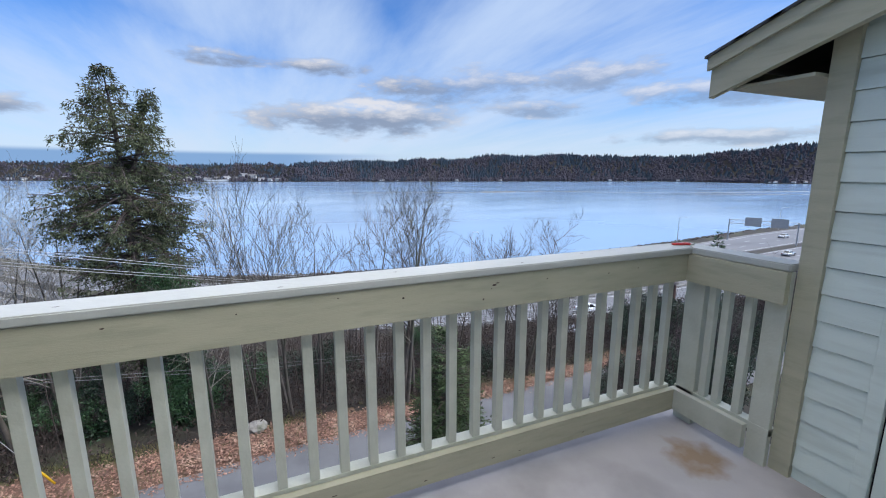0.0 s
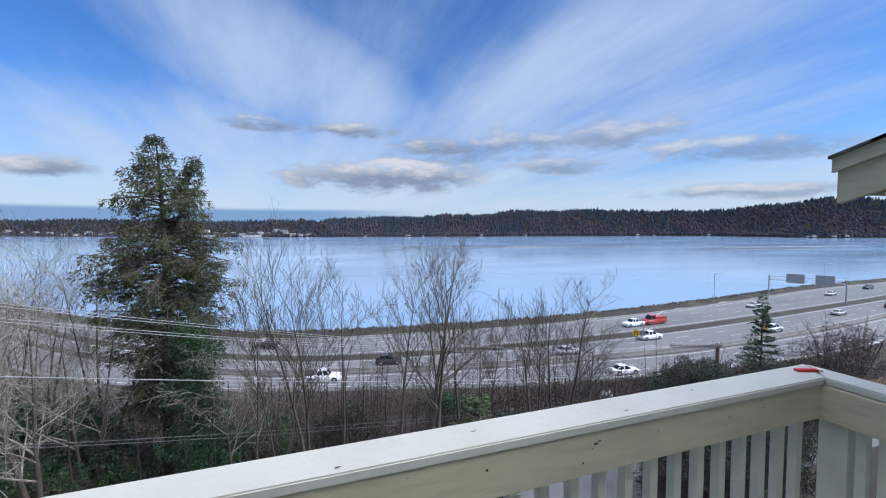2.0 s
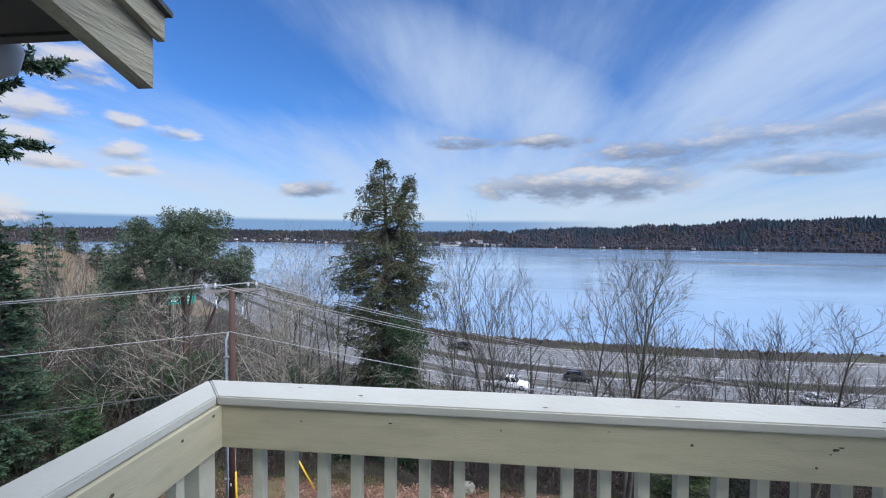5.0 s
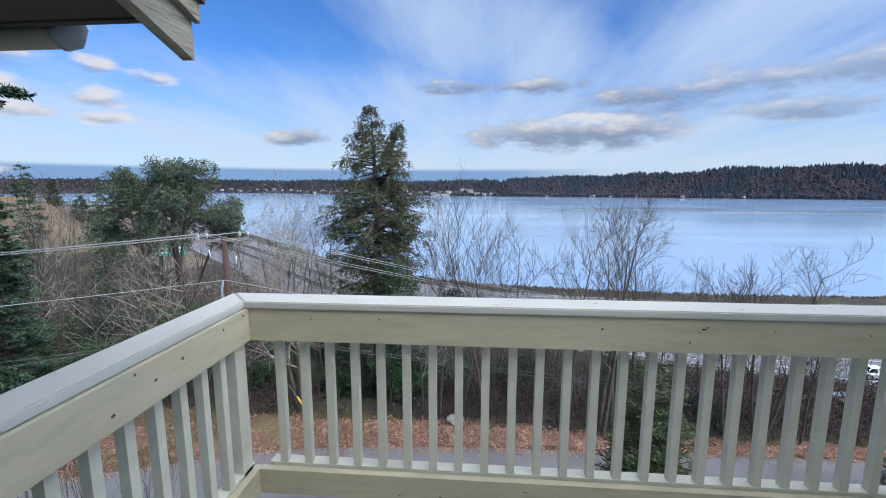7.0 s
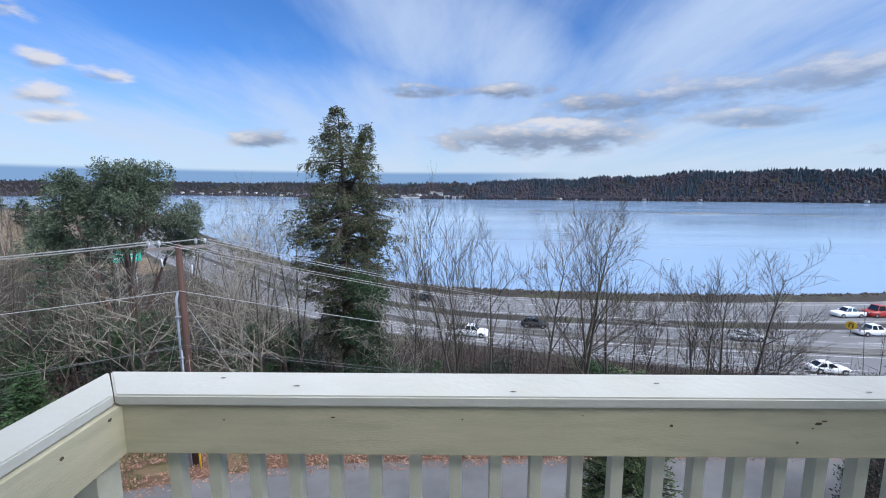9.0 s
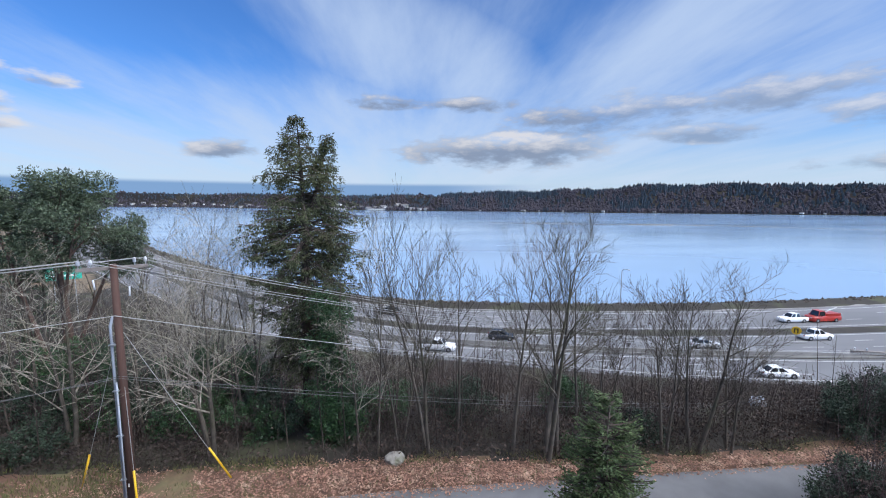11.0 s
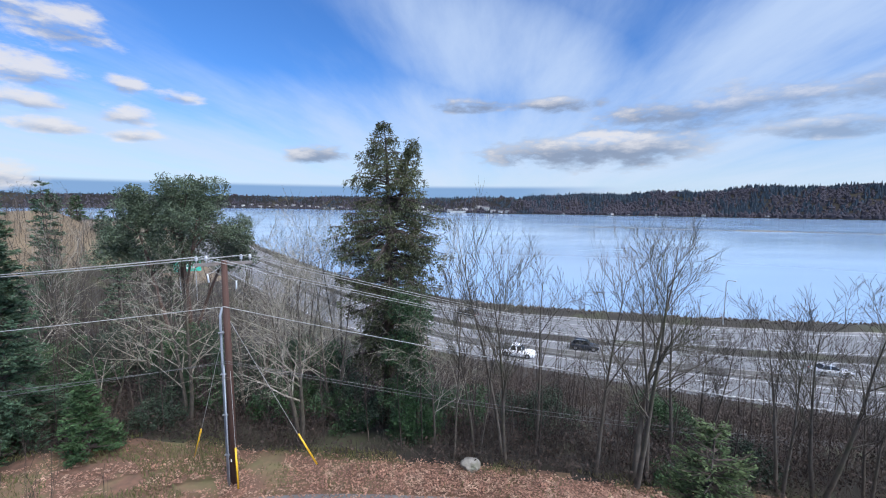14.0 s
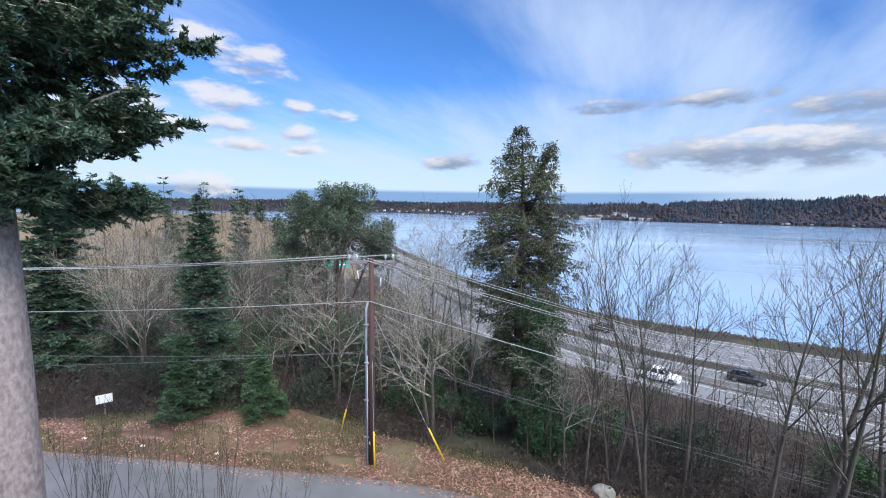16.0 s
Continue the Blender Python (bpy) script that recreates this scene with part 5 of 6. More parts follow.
# young firs and dark evergreens at the west side and along the lane
conifer(61, -25.2, 18.6, hz(-25.2, 18.6), 2.4 - hz(-25.2, 18.6), 3.0, FIR, BARK_DARK, "young dark green fir at the edge of the wood", 0.18, 54, 9, 0.04, 0.26, 2.3, 0.25, lambda t: 0.15 + 0.85 * (1 - t) ** 0.8, 0.3)
conifer(62, -38.5, 16.6, hz(-38.5, 16.6), 16.5, 4.2, FIR, BARK_DARK, "dark bushy fir behind the lane", 0.25, 56, 9, 0.04, 0.34, 2.1, 0.3, lambda t: 0.2 + 0.8 * (1 - t) ** 0.75, 0.35)
conifer(63, -24.8, 16.6, hz(-24.8, 16.6), 5.2, 1.9, FIR_YOUNG, BARK_DARK, "bushy bright green young fir", 0.08, 30, 8, 0.02, 0.22, 2.2, 0.2, None, 0.3)
conifer(64, -20.4, 18.8, hz(-20.4, 18.8), 4.6, 1.7, FIR_YOUNG, BARK_DARK, "bushy bright green young fir", 0.08, 28, 8, 0.02, 0.22, 2.2, 0.2, None, 0.3)
conifer(65, 6.75, 11.2, hz(6.75, 11.2), -3.95 - hz(6.75, 11.2), 1.85, THUJA, BARK_DARK, "small dense green thuja beside the lane", 0.09, 46, 11, 0.02, 0.14, 2.2, 0.1, lambda t: 0.25 + 0.75 * math.sin(min(1, (1 - t) * 1.25) * 1.57), 0.22)
conifer(66, 36.0, 21.2, hz(36.0, 21.2), 8.4, 2.3, FIR, BARK_DARK, "young dark conifer below the lane", 0.12, 30, 7, 0.03, 0.26, 1.1, 0.2, None, 0.3)
for k, (x, y, h, r) in enumerate(((-112, 60, 7.5, 3), (-117, 62, 8.5, 3.2), (-108, 63, 6, 2.6), (-122, 60, 8.5, 3.2), (-104, 64, 5, 2.4), (-115, 66, 7, 2.8), (-92, 84, 5.5, 2.2), (-88, 86, 6.0, 2.2), (-85, 88, 7.5, 2.2), (-81, 86, 8, 2.2), (-78, 84, 9, 2.3), (-96, 82, 4.5, 2.2), (-126, 56, 9, 3.2))):
    conifer(70 + k, x, y, hz(x, y) - 0.2, h, r, FIR if k % 2 else FIR_YOUNG, BARK_DARK, "distant conifer on the grassy headland", 0.2, 18, 6, 0.03, 0.7, 0.55, 0.2, lambda t: 0.15 + 0.85 * (1 - t) ** 0.6, 0.3)


for k, (x, y, h) in enumerate(((-52, 44, 19.5), (-56, 47, 21), (-49, 50, 20), (-61, 45, 21), (-46, 54, 20), (-66, 42, 21), (-58, 38, 18))):
    conifer(90 + k, x, y, hz(x, y) - 0.2, h, 2.8, FIR, BARK_DARK, "dark conifer in the wood beyond the lane", 0.2, 24, 6, 0.05, 0.5, 0.8, 0.25, lambda t: 0.15 + 0.85 * (1 - t) ** 0.7, 0.3)
for k, (x, y, h) in enumerate(((-42, 36, 16), (-36, 32, 14.5), (-46, 40, 17), (-33, 40, 16), (-53, 36, 16.5), (-58, 30, 15.5), (-64, 36, 16.5), (-40, 45, 17.5), (-27, 42, 16), (-20, 42, 16), (-72, 50, 17), (-48, 24, 14), (-68, 56, 18), (-57, 58, 18), (-80, 46, 16))):
    plant_bare(400 + k, x, y, h, 3, 1.0, 2, 0.14, BARK_PALE if k % 3 == 0 else BARK_MID, "leafless tree in the wood beyond the lane", up=0.2)


def shrub(seed, x, y, w, h, mat, label, twigs=TWIG_DK, dens=70, leaf=0.11, z=None):
    rng = random.Random(seed)
    z = hz(x, y) if z is None else z
    ob = thing("shrub", label, "shrub", pose(x, y, z))
    st = Geo()
    for _ in range(26):
        a, f = rng.uniform(0, 6.283), rng.random() ** 0.5
        e = Vector((math.cos(a) * w * f, math.sin(a) * w * f, h * rng.uniform(0.6, 1.12) * (1 - 0.35 * f)))
        st.tube([Vector((e.x * 0.15, e.y * 0.15, -0.2)), e * 0.55 + Vector((0, 0, 0.15 * h)), e], [0.03, 0.016, 0.006], 3)
        for _ in range(8):
            p = e * rng.uniform(0.4, 1)
            st.tube([p, p + (unit(rng) + Vector((0, 0, 0.7))) * h * 0.14], [0.008, 0.004], 3)
    part("brushwood", st, twigs, ob, kind="stuff")
    if dens:
        g = Geo()
        lumps = []
        for _ in range(16):
            a, f = rng.uniform(0, 6.283), rng.random() ** 0.6
            s = rng.uniform(0.25, 0.42) * min(w, h)
            lumps.append((math.cos(a) * w * f * 0.8, math.sin(a) * w * f * 0.8, h * rng.uniform(0.2, 0.8) * (1 - 0.3 * f), s, s, s * 0.8))
        clumped(rng, g, lumps, dens, leaf)
        part("foliage", g, mat, ob, kind="stuff")
    return ob


GS = "dark evergreen shrub beside the lane"
for k, (x, y, w, h) in enumerate(((28.4, 21.6, 1.8, 4.6), (30.6, 21.0, 2.2, 4.2), (22.6, 14.0, 2.2, 6.3), (25.5, 13.8, 2.6, 7.2), (29.0, 14.2, 2.6, 7.6), (34, 17, 2.6, 5.0), (20.4, 13.2, 1.7, 5.4), (22.8, 12.8, 2.2, 6.6), (18.8, 12.4, 1.5, 4.8), (20.2, 12.0, 1.8, 5.8), (26.4, 20.6, 2.1, 5.0), (29.4, 20.2, 2.4, 4.8), (18.6, 14.0, 1.6, 4.6))):
    shrub(100 + k, x, y, w, h, SHRUB, GS, dens=130, leaf=0.13)
for k, (x, y, w, h) in enumerate(((46, 22, 3.0, 6), (51, 22, 3.2, 6), (23.4, 12.0, 1.8, 6.6), (42, 19, 3, 6), (48, 17, 3, 6.4), (55, 18, 3, 6.5), (16.9, 13.2, 1.3, 3.4), (18.2, 12.9, 1.6, 4.0), (20.0, 14.6, 1.9, 4.8))):
    shrub(120 + k, x, y, w, h, BROWNLEAF, "leafless purple-brown thicket beside the lane", TWIG_DK, 60, 0.09)
for k, (x, y, w, h) in enumerate(((-12.6, 9.2, 1.5, 1.7), (-10.2, 10.2, 1.4, 1.4), (-14.8, 8.6, 1.6, 1.9), (-8.0, 11.0, 1.2, 1.2), (-17.5, 8.0, 1.5, 1.8), (-5.5, 11.6, 1.1, 1.1), (0.5, 11.8, 1.1, 1.1), (3.0, 11.8, 1.1, 1.2))):
    shrub(140 + k, x, y, w, h, PALELEAF if k < 5 else SHRUB, "low bramble bush with pale and dark leaves", TWIG, 30, 0.09)
for k, (x, y, w, h) in enumerate(((-8.2, 24.2, 2.0, 3.2), (-3.4, 24.4, 1.8, 2.8), (-11.5, 25.5, 2.2, 3.6), (-18.8, 21.9, 1.6, 2.6), (-27.0, 20.6, 2.2, 3.8), (-31.5, 18.4, 2.0, 3.4), (-1.0, 26.5, 2.2, 3.0), (4.0, 26.5, 2.4, 3.4), (11.0, 26.5, 2.4, 3.0), (14.2, 21.6, 1.4, 2.2), (9.8, 15.0 + 5.2, 0.9, 1.6), (-15.8, 26.0, 2.2, 4.2), (-33.0, 25.0, 2.6, 5.0), (-8.6, 25.6, 2.2, 5.2), (-10.2, 27.6, 2.4, 6.4), (-19.6, 27.8, 3.0, 6.5), (-23.2, 29.2, 3.2, 7.5), (-27.6, 28.6, 3.0, 7.0), (-14.0, 29.4, 3.0, 6.5), (-30.2, 30.5, 3.0, 7.0), (-17.4, 24.4, 1.8, 4.0), (-37.0, 22.0, 2.8, 6.0), (-34.6, 28.5, 3.0, 6.5), (-6.9, 24.2, 1.7, 4.6), (-12.6, 24.0, 1.6, 3.6), (-19.6, 23.6, 1.7, 4.6), (-25.6, 24.0, 2.0, 4.8))):
    shrub(160 + k, x, y, w, h, SHRUB if k % 2 else IVY, "dark evergreen thicket under the bare trees", TWIG_DK, 95, 0.15)
# ivy-hung stems in the wood
for k, (x, y, h) in enumerate(((-18.4, 24.0, 6.5), (-16.6, 24.6, 5.5), (-22.4, 26.0, 6.0), (-2.6, 25.0, 3.0), (-4.2, 24.2, 3.4), (-27.5, 21.5, 5.0))):
    rng = random.Random(200 + k)
    g = Geo()
    clumped(rng, g, [(0.12 * math.sin(i), 0.1 * math.cos(2 * i), 0.4 + i * 0.6, 0.42, 0.42, 0.5) for i in range(int(h / 0.6))], 130, 0.11)
    iv = thing("ivy", "green ivy climbing a tree stem", "ivy", pose(x, y, hz(x, y)), group="ivy columns")
    part("foliage", g, IVY, iv, kind="stuff")
    part("stem", Geo().tube([(0, 0, -0.3), (0.05, 0, h * 0.6), (0, 0, h + 2.5)], [0.12, 0.09, 0.03], 6), BARK_MID, iv)
# thin saplings on the near bank
for k, (x, y, h) in enumerate(((-12.6, 9.6, 7.4), (-14.4, 8.6, 6.6), (-11.6, 10.2, 5.6), (-17.5, 8.2, 7.0), (-10.4, 10.8, 4.6), (-13.2, 9.0, 5.8), (-15.6, 8.0, 6.2), (10.6, 12.2, 2.6), (11.6, 12.0, 2.9), (12.8, 12.4, 2.6), (9.8, 12.0, 2.2), (13.9, 12.2, 2.4), (-4, 12.0, 2.2), (-2.2, 12.2, 2.0), (-18.6, 8.4, 4.8), (1.6, 12.4, 2.0))):
    plant_bare(300 + k, x, y, h, 3, 0.45, 1, 0.022, TWIG, "thin leafless sapling on the near bank", start=0.2, up=0.7, name="sapling")

# tangled understorey of the slope
rng = random.Random(77)
tw, lv = Geo(), Geo()
for k in range(12000):
    x = rng.uniform(-50, 48)
    s = float(bank_width(x)) + (rng.uniform(0.3, 28) if k % 3 else rng.uniform(0.1, 5))
    y = float(street_edge(x)) + s
    if y > float(near_edge(x)) - 2.0:
        continue
    if -8.8 < x < -2.0 and y < 24.0 and s > float(bank_width(x)) + 0.7:
        continue
    base = Vector((x, y, hz(x, y) - 0.1))
    h = rng.uniform(0.7, 2.6) * (0.55 + 0.45 * min(1, (s - float(bank_width(x))) / 3)) * (1 + 0.5 * noise.noise((x * 0.2, y * 0.2, 3)))
    top = base + Vector((rng.uniform(-0.9, 0.9), rng.uniform(-0.7, 0.7), h))
    mid = base.lerp(top, 0.5) + unit(rng) * 0.3
    over = Vector((rng.uniform(-1.1, 1.1), rng.uniform(-0.9, 0.9), -rng.uniform(0.1, 0.7) * h))
    tw.tube([base, mid, top, top + over * 0.5 + Vector((0, 0, 0.12)), top + over], [0.014, 0.011, 0.008, 0.006, 0.004], 3)
    for _ in range(6):
        p = base.lerp(top, rng.uniform(0.1, 1.0)) + unit(rng) * 0.4
        d = unit(rng)
        sd = d.cross(unit(rng))
        if sd.length > 1e-3:
            lv.leaf(p, d, sd.normalized(), rng.uniform(0.10, 0.22), rng.uniform(0.07, 0.14))
solid("bramble_stems", tw, TWIG, "tangled brown undergrowth of the wooded slope", "undergrowth", kind="stuff")
solid("bramble_leaves", lv, BROWNLEAF, "withered brown leaves of the undergrowth", "undergrowth", kind="stuff")
# thin upright poles of young growth behind the bank
tw = Geo()
for k in range(190):
    x = rng.uniform(-34, 26)
    y = float(street_edge(x)) + float(bank_width(x)) + rng.uniform(0.8, 12)
    b = Vector((x, y, hz(x, y) - 0.2))
    h = rng.uniform(3, 7.5)
    t = b + Vector((rng.uniform(-0.6, 0.6), rng.uniform(-0.5, 0.5), h))
    tw.tube([b, b.lerp(t, 0.5) + unit(rng) * 0.15, t], [rng.uniform(0.025, 0.05), 0.025, 0.008], 4)
    for _ in range(9):
        p = b.lerp(t, rng.uniform(0.35, 1))
        d = (unit(rng) + Vector((0, 0, 0.6))).normalized()
        tw.tube([p, p + d * rng.uniform(0.5, 1.3)], [0.012, 0.005], 3)
solid("young_stems", tw, TWIG, "thin grey-brown stems of the young wood", "undergrowth", kind="stuff")
# hedge-like brush in front of the guard rail and over the headland
tw = Geo()
for k in range(6000):
    if k % 2:
        x = rng.uniform(-10, 70)
        y = float(near_edge(x)) - rng.uniform(2.0, 14)
        h = rng.uniform(0.8, 2.2)
    else:
        x, y = rng.uniform(-125, -30), rng.uniform(26, 90)
        if y > float(near_edge(x)) - 2:
            continue
        h = rng.uniform(2.0, 6.5) * (0.4 if (x + 116) ** 2 / 900 + (y - 55) ** 2 / 700 < 1 else 1)
    b = Vector((x, y, hz(x, y) - 0.1))
    t = b + Vector((rng.uniform(-0.7, 0.7), rng.uniform(-0.7, 0.7), h))
    tw.tube([b, t], [0.035, 0.012], 3)
    for _ in range(4):
        p = b.lerp(t, rng.uniform(0.3, 1))
        tw.tube([p, p + (unit(rng) + Vector((0, 0, 0.5))) * h * 0.35], [0.018, 0.007], 3)
solid("roadside_brush", tw, TWIG, "dry brown brush beside the highway", "brush", kind="stuff")

# fallen leaves over the bank
g = Geo()
rng = random.Random(9)
for k in range(34000):
    x = rng.uniform(-40, 30)
    bw = float(bank_width(x))
    s = rng.gauss(bw * 0.42, bw * 0.36)
    if not -0.7 < s < bw + 0.5:
        continue
    if x < -10 and s > 0.7 and noise.noise((x * 0.35, s * 0.8, 21)) > 0.12:
        continue
    if x > 8 and rng.random() < 0.45:
        continue
    y = float(street_edge(x)) + s
    z = hz(x, y) + (0.06 if s < 0 else 0.10) + rng.random() * 0.05
    a = rng.uniform(0, 6.283)
    d = Vector((math.cos(a), math.sin(a), rng.uniform(-0.3, 0.4))).normalized()
    sd = d.cross(Vector((rng.uniform(-0.4, 0.4), rng.uniform(-0.4, 0.4), 1))).normalized()
    g.leaf(Vector((x, y, z)), d, sd, rng.uniform(0.07, 0.16), rng.uniform(0.06, 0.13))
solid("fallen_leaves", g, DEADLEAF, "pinkish brown fallen maple leaves on the bank", "leaves", kind="stuff")
g = Geo()
for k in range(24000):
    x = rng.uniform(-40, 34) if k % 3 else rng.uniform(-34, -11)
    s = rng.uniform(0.0, bank_width(x) + 0.8) if x < -9 or rng.random() < 0.25 else bank_width(x) + rng.uniform(-0.2, 0.9)
    y = float(street_edge(x)) + s
    if noise.noise((x * 0.3, y * 0.5, 8)) < -0.05:
        continue
    p = Vector((x, y, hz(x, y) + 0.02))
    d = Vector((rng.uniform(-0.5, 0.5), rng.uniform(-0.5, 0.5), 1)).normalized()
    g.leaf(p, d, d.orthogonal().normalized(), rng.uniform(0.14, 0.38), 0.03)
solid("bank_grass", g, GRASS, "thin winter grass along the lane", "grass", kind="stuff")

# boulder on the bank
bm = bmesh.new()
bmesh.ops.create_icosphere(bm, subdivisions=3, radius=0.55)
for v in bm.verts:
    n = v.co.normalized()
    v.co = Vector((n.x * 0.54, n.y * 0.4, n.z * 0.36)) * (1 + 0.22 * noise.noise(n * 1.7) + 0.06 * noise.noise(n * 6))
me = bpy.data.meshes.new("boulder")
bm.to_mesh(me)
bm.free()
me.materials.append(ROCK)
ob = tagged(new("boulder", me), "grey boulder among the fallen leaves", "rock")
ob.matrix_basis = pose(0.0, 20.3, hz(0.0, 20.3) + 0.2)

# ---- poles, wires and signs ----


def sag(p, q, drop, n=14):
    p, q = Vector(p), Vector(q)
    return [p.lerp(q, i / n) - Vector((0, 0, drop * 4 * (i / n) * (1 - i / n))) for i in range(n + 1)]


def utility_pole(x, y, z0, z1, arm_dir, arm_len, label, r=0.17, shift=0.0):
    ob = thing("utility_pole", label, "utility pole", pose(x, y, z0))
    h = z1 - z0
    part("pole", Geo().tube([(0, 0, -0.4), (0, 0, h * 0.5), (0, 0, h)], [r, r * 0.86, r * 0.68], 14, True), POLEWOOD, ob, smooth=True)
    a = radians(arm_dir)
    c, s = math.cos(a), math.sin(a)
    arm = part("crossarm", Geo().box(-arm_len / 2 + shift, arm_len / 2 + shift, -0.06 - 0.04 * shift, 0.06 + 0.04 * shift, -0.07 - 0.04 * shift, 0.07 + 0.04 * shift, 0.01), ARMWOOD, ob, at=pose(0.16 * -s, 0.16 * c, h - 0.18, 0, 0, arm_dir))
    for t in (-0.46, -0.3, 0.3, 0.46):
        ins = Geo().tube([(0, 0, 0), (0, 0, 0.1), (0, 0, 0.12), (0, 0, 0.2), (0, 0, 0.22), (0, 0, 0.32)], [0.02, 0.02, 0.07, 0.06, 0.075, 0.03], 10, True)
        part("insulator", ins, PORCELAIN, arm, smooth=True, at=pose(t * arm_len + shift, 0, 0.07))
    for t in (-0.3, 0.3):
        part("arm_brace", Geo().tube([(0, 0, h - 0.85), (t * arm_len * c, t * arm_len * s, h - 0.22)], [0.02, 0.02], 5), ARMWOOD, ob)
    return ob


P0 = Vector((-11.36, 17.75, -11.85))
pole = utility_pole(P0.x, P0.y, P0.z, -0.85, 35, 2.4, "reddish brown utility pole with crossarm and conduit", 0.19)
part("conduit", Geo().tube([(-0.24, -0.12, -0.2), (-0.24, -0.12, 8.4), (-0.16, -0.06, 8.8)], [0.055, 0.055, 0.05], 10, True), CONDUIT, pole, "grey riser conduit", smooth=True)
part("conduit", Geo().tube([(-0.12, -0.22, -0.2), (-0.12, -0.22, 6.0)], [0.035, 0.035], 8, True), CONDUIT, pole, "grey riser conduit", smooth=True)
for z in (1.6, 3.6, 5.6, 7.6):
    part("strap", Geo().box(-0.30, -0.05, -0.26, -0.03, z, z + 0.04), STEEL, pole)
for dx, dy, z in ((-0.55, -0.35, 10.0), (0.35, 0.3, 9.6)):
    cut = part("fuse_cutout", Geo().tube([(dx, dy, z), (dx * 1.05, dy * 1.05, z + 0.4)], [0.04, 0.03], 8, True), PORCELAIN, pole, smooth=True)
    part("lead_wire", Geo().tube(sag((dx, dy, z + 0.4), (0.05, 0.0, z + 1.0), 0.12, 6), [0.012] * 7, 4), WIRE, cut)
for z in (0.9, 1.25):
    part("marker", Geo().box(-0.03, 0.03, -0.178, -0.172, z, z + 0.16), SIGNWHITE, pole)
# guy wires with yellow guards
for (gx_, gy_), hh in (((-7.9, 19.5), 8.4), ((-10.95, 17.4), 8.0), ((-14.6, 19.2), 8.3)):
    e = Vector((gx_, gy_, hz(gx_, gy_)))
    gw = thing("guy_wire", "steel guy wire with a yellow guard", "guy wire", pose(*e), group="pole guy wires")
    top = Vector((P0.x, P0.y, P0.z + hh)) - e
    part("cable", Geo().tube([(0, 0, -0.1), top], [0.012, 0.012], 5), WIRE, gw)
    d = top.normalized()
    part("guard", Geo().tube([d * 0.1, d * 2.1], [0.045, 0.045], 8, True), YELLOW, gw, "yellow plastic guy guard", smooth=True)

P1 = Vector((42.6, 29.7, -17.0))
pole2 = utility_pole(P1.x, P1.y, P1.z, -10.5, 160, 5.2, "dark wooden pole with a long crossarm", 0.24, 2.4)
P2 = Vector((-48.0, 1.5, hz(-48, 1.5)))
utility_pole(P2.x, P2.y, P2.z, -1.5, 20, 2.4, "wooden utility pole beside the lane", 0.17)
c35, s35 = math.cos(radians(35)), math.sin(radians(35))
c158, s158 = math.cos(radians(160)), math.sin(radians(160))
for t0, t1, dz in ((-1.1, 4.1, 0.2), (-0.72, 2.7, 0.2), (0.72, 1.4, 0.2), (1.1, 0.3, 0.2)):
    a = (P0.x + t0 * c35, P0.y + t0 * s35, -0.85 + dz)
    b = (P1.x + t1 * c158, P1.y + t1 * s158, -10.55)
    w = solid("power_line", Geo().tube(sag(a, b, 1.1, 18), [0.012] * 19, 5), WIRE, "sagging bare power line", "wire", kind="structure")
    w["kind"] = "thing"
    c = (P2.x + t0, P2.y, -1.3)
    w = solid("power_line", Geo().tube(sag(a, c, 0.7, 14), [0.013] * 15, 5), WIRE, "sagging bare power line", "wire", kind="structure")
    w["kind"] = "thing"
for za, zb, drop, mat, zc in ((-3.0, -12.6, 0.9, WIRE, -3.8), (-5.6, -13.4, 1.2, WIRE_DK, -7.0), (-5.7, -13.6, 1.3, WIRE_DK, -5.6)):
    w = solid("telephone_cable", Geo().tube(sag((P0.x, P0.y - 0.15, za), (P1.x, P1.y - 0.2, zb), drop, 18), [0.017 if mat == WIRE else 0.011] * 19, 5), mat, "sagging telephone cable along the lane", "cable")
    w["kind"] = "thing"
    w = solid("telephone_cable", Geo().tube(sag((P0.x, P0.y - 0.15, za), (P2.x, P2.y, zc), 0.5, 14), [0.016 if mat == WIRE else 0.011] * 15, 5), mat, "sagging telephone cable along the lane", "cable")
    w["kind"] = "thing"

# small white board on a stake
sg = thing("notice_board", "small white blank notice board on a stake", "sign", pose(-29.4, 14.6, hz(-29.4, 14.6), 0, 0, 62))
part("stake", Geo().box(-0.03, 0.03, -0.03, 0.03, -0.2, 1.2, 0.004), ARMWOOD, sg)
part("board", Geo().box(-0.42, 0.42, -0.055, -0.032, 0.95, 1.5, 0.006), SIGNWHITE, sg)
# pale litter on the bank
for x, y in ((-19.5, 14.9), (-23.8, 13.6), (-27.5, 12.6)):
    solid("paper_litter", Geo().box(-0.12, 0.12, -0.08, 0.08, 0, 0.03, 0.01), SIGNWHITE, "scrap of white litter on the verge", "litter", kind="thing", at=pose(x, y, hz(x, y) + 0.05, 6, 4, 30))

